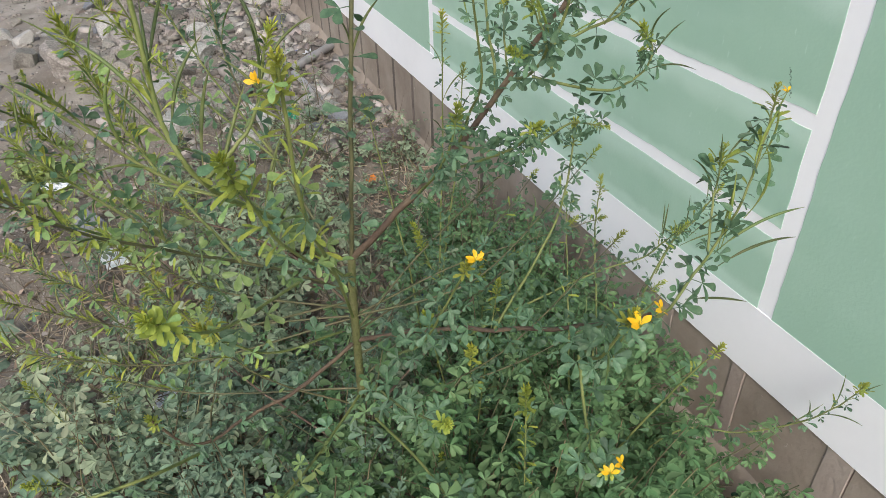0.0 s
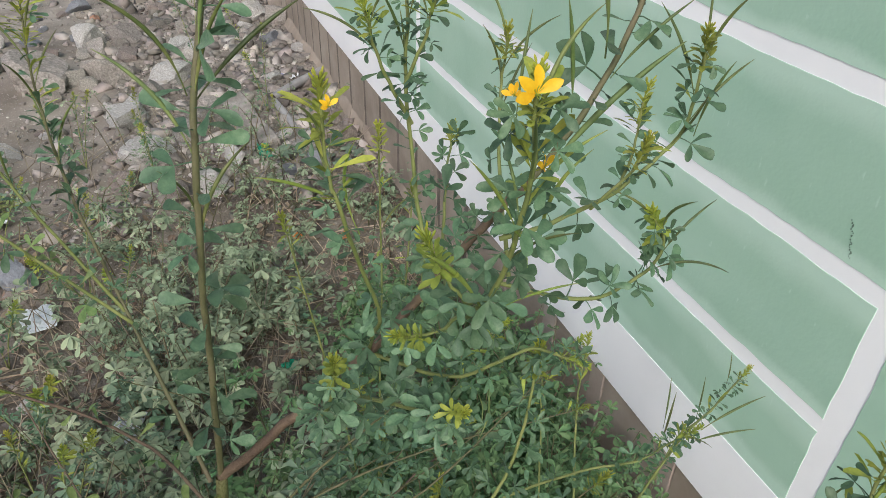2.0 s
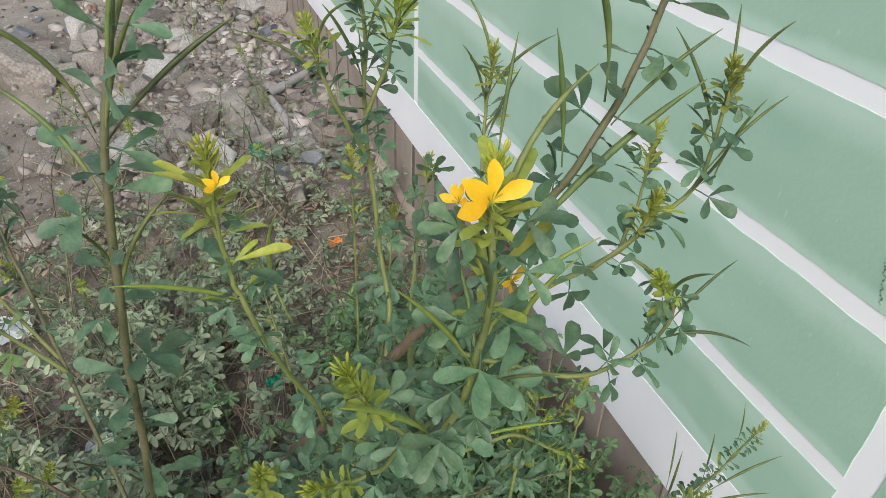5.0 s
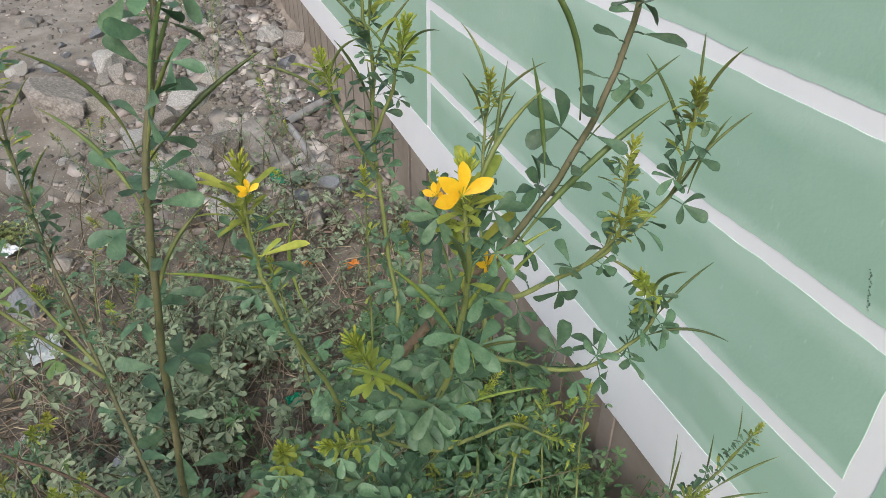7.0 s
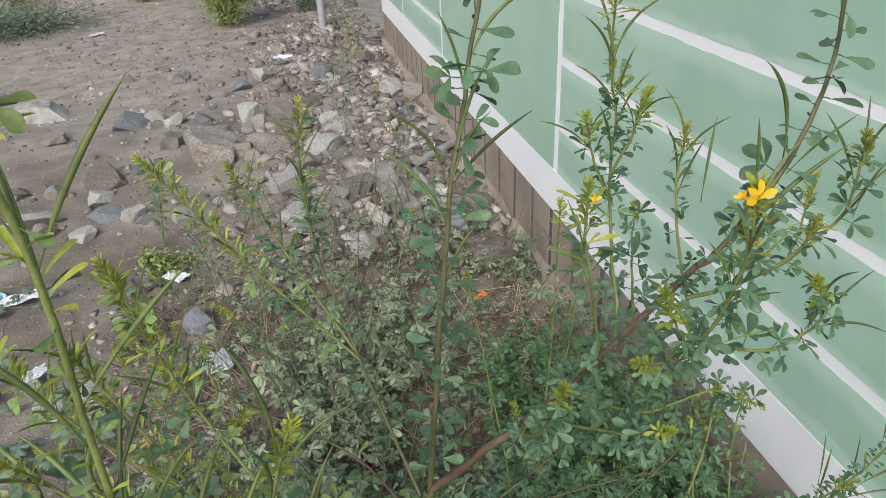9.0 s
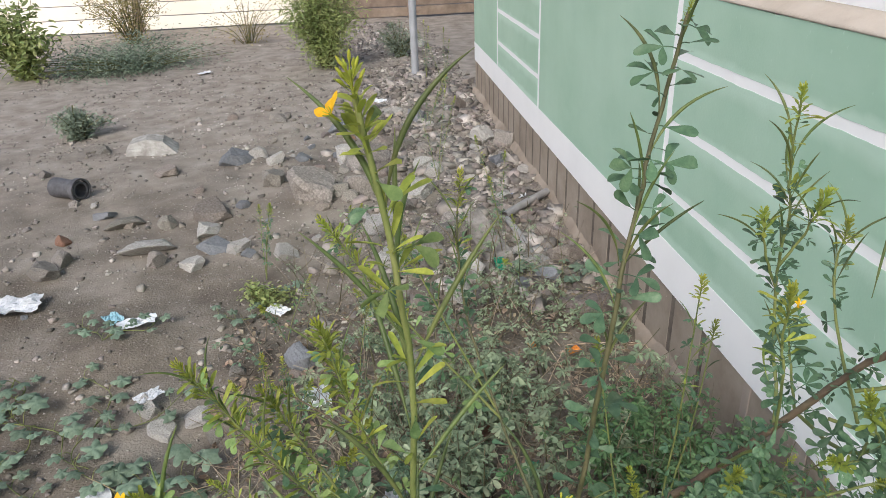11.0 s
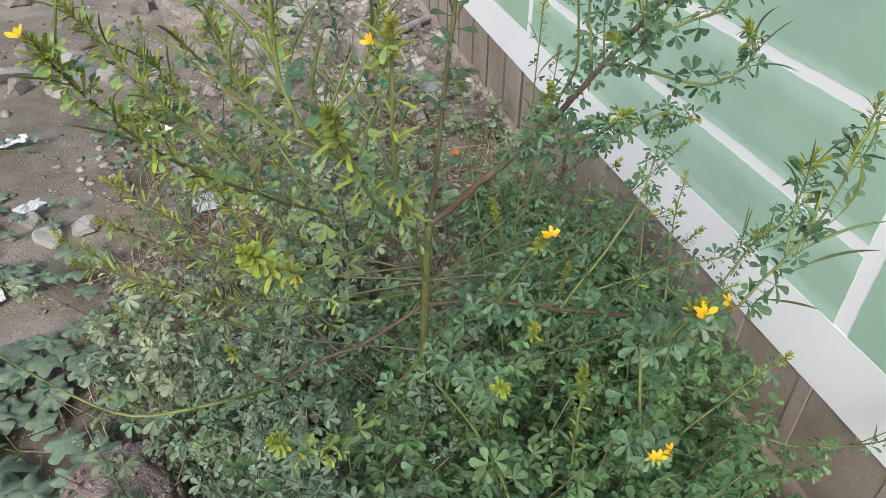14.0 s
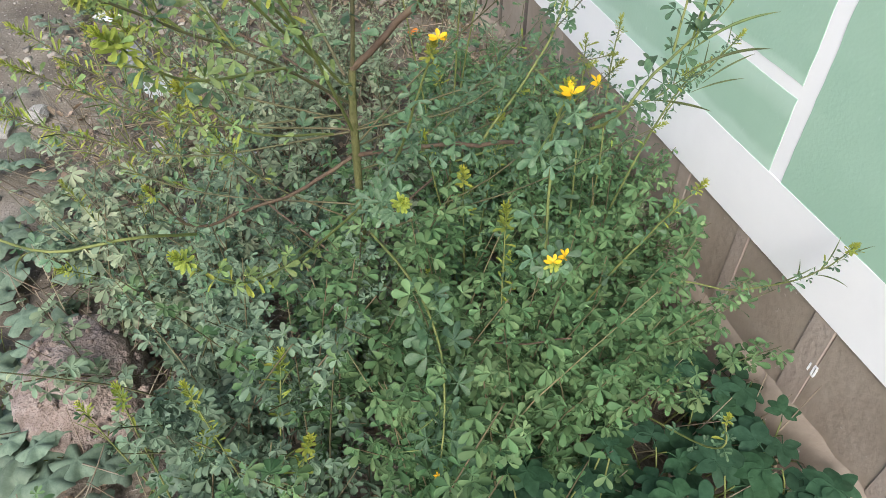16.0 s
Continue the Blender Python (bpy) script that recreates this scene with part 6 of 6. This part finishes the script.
sprays(70, -1.25, -0.12, 1.05, 2.3, 0.08, 0.30, 11, 0.017, lambda x, y: patchy(x + 2, y, 1.2))
sprays(46, -0.9, -0.06, 1.3, 2.4, 0.04, 0.16, 14, 0.020, lambda x, y: max(0.0, noise.noise((x * 2.2, y * 2.2, 4.0)) + 0.2))
tagged(part("dusty_weed_leaves", mesh_of("dusty_weed_leaves", np.concatenate(mass[0]), [np.concatenate(mass[1])]), LEAF_DUSTY), "dusty olive leaves of low dried-out weeds", "weeds", kind="stuff")
mass = green_mass
tagged(part("weed_leaves", mesh_of("weed_leaves", np.concatenate(mass[0]), [np.concatenate(mass[1])]), LEAF_MASS), "patchy carpet of small blue-green weed leaves", "weeds", kind="stuff")
tv, tq = joined(twigs)
tagged(part("weed_twigs", mesh_of("weed_twigs", tv, [tq]), STEM_MIX), "thin olive and brown stalks of the low weeds", "weeds", kind="stuff")

# dead leaves and twigs under the growth
dead = ([], [])
flat = leaflet(1.0, 0.55, 0.3, 0.6, 1.0, 5)
T, P = [], []
for k in range(3200):
    x, y = cr.uniform(-1.5, -0.04), cr.uniform(-0.8, 1.9)
    R = np.array(Euler((cr.normal(0, 0.4), cr.normal(0, 0.4), cr.uniform(0, 6.3))).to_matrix()) * cr.uniform(0.012, 0.04)
    T.append(R)
    P.append((x, y, ground_height(x, y) + cr.uniform(0.003, 0.02)))
spread(flat, np.array(T), np.array(P), dead)
tagged(part("dead_leaves", mesh_of("dead_leaves", np.concatenate(dead[0]), [np.concatenate(dead[1])]), DRY_LEAF), "brown dead leaves littering the dirt", "leaf litter", kind="stuff")
stalks = []
for k in range(1150):
    x, y = cr.uniform(-1.4, -0.05), cr.uniform(-0.4, 0.4) if k % 5 == 0 else cr.uniform(0.15, 1.2) if k % 5 < 4 else cr.uniform(1.0, 2.3)
    a, ln = cr.uniform(0, 6.3), cr.uniform(0.05, 0.28)
    z = ground_height(x, y) + 0.006
    x2 = min(-0.03, x + ln * math.cos(a))
    stalks.append(tube(curve_points([(x, y, z), ((x + x2) / 2, y + ln * 0.5 * math.sin(a), z + cr.uniform(0.0, 0.08)), (x2, y + ln * math.sin(a), z + cr.uniform(0, 0.24))], 5), 0.0020, 0.0009, 4))
sv2, sq2 = joined(stalks)
tagged(part("dry_twigs", mesh_of("dry_twigs", sv2, [sq2]), DRY_TWIG), "thin dry brown twigs among the weeds", "twigs", kind="stuff")


# ---- far bushes ----
def bush(name, place, width, height, n, size, surface, label, seed, stems=12, thin=1.0, wide=0.42):
    r = np.random.RandomState(seed)
    x0, y0 = place
    z0 = ground_height(x0, y0)
    plant = base(name, (x0, y0, z0), label, "bush", "far bushes")
    crown, twig = ([], []), []
    T, P = [], []
    for k in range(stems):
        a, d = r.uniform(0, 6.3), r.uniform(0.2, 1.0) * width / 2
        h = height * r.uniform(0.55, 1.0) * (1.1 - 0.5 * d / (width / 2))
        top = np.array([x0 + d * math.cos(a), y0 + d * math.sin(a) * 0.7, z0 + h])
        path = curve_points([(x0 + 0.1 * d * math.cos(a), y0, z0 - 0.02), ((x0 * 0.6 + top[0] * 0.4), (y0 * 0.6 + top[1] * 0.4), z0 + h * 0.55), top], 8)
        twig.append(tube(path, 0.006, 0.002, 5))
        m = n // stems
        s = r.uniform(0.15, 1.0, m) ** 0.8
        i = np.minimum((s * 7).astype(int), 6)
        p = path[i] + r.normal(0, 0.05 * thin * max(width, 0.4), (m, 3)) * np.array([1, 1, 0.7])
        p[:, 2] = np.maximum(p[:, 2], z0 + 0.02)
        for q_ in p:
            R = np.array(Euler((r.normal(0, 0.5), r.normal(0, 0.5), r.uniform(0, 6.3))).to_matrix()) * size * r.uniform(0.6, 1.3)
            T.append(R)
            P.append(q_)
    spread(leaflet(1.0, wide, 0.3, 0.4, 1.0, 5), np.array(T), np.array(P), crown)
    part("crown", mesh_of("crown", np.concatenate(crown[0]), [np.concatenate(crown[1])]), surface, plant)
    v, q = joined(twig)
    tagged(part("twig_mass", mesh_of("twig_mass", v, [q]), STEM_WOODY, plant), kind="stuff")


bush("bush", (-1.32, 6.75), 1.1, 1.2, 9000, 0.045, BUSH_LEAF, "tall feathery green bush on the bare dirt", 1, 40, 1.3, 0.28)
bush("bush", (-4.35, 7.1), 1.2, 1.0, 1500, 0.085, BUSH_LEAF, "broad-leaved green bush by the yard's edge", 2, 22)
bush("bush", (-3.9, 9.2), 1.6, 1.1, 2600, 0.04, BUSH_DRY, "thin yellowing bush before the pale fence", 3, 40)
bush("bush", (-2.35, 8.6), 1.2, 0.7, 800, 0.03, BUSH_DRY, "sparse dry twiggy shrub on bare dirt", 4, 16, 1.5)
bush("low_shrub", (-3.35, 7.3), 2.4, 0.26, 9000, 0.035, BUSH_GREY, "low mat of dusty grey-green shrub on dirt", 5, 60, 1.2, 0.34)
bush("low_shrub", (-3.08, 4.75), 0.62, 0.30, 2600, 0.028, BUSH_GREY, "small dusty green shrub on bare dirt", 6, 30, 0.9)
bush("low_shrub", (-0.55, 7.2), 0.6, 0.45, 2600, 0.03, BUSH_GREY, "small green shrub at the pole's foot", 7, 20, 1.0, 0.3)
bush("low_shrub", (-1.40, 2.02), 0.35, 0.13, 700, 0.022, BUSH_LEAF, "small tuft of green weed on dirt", 8, 12)
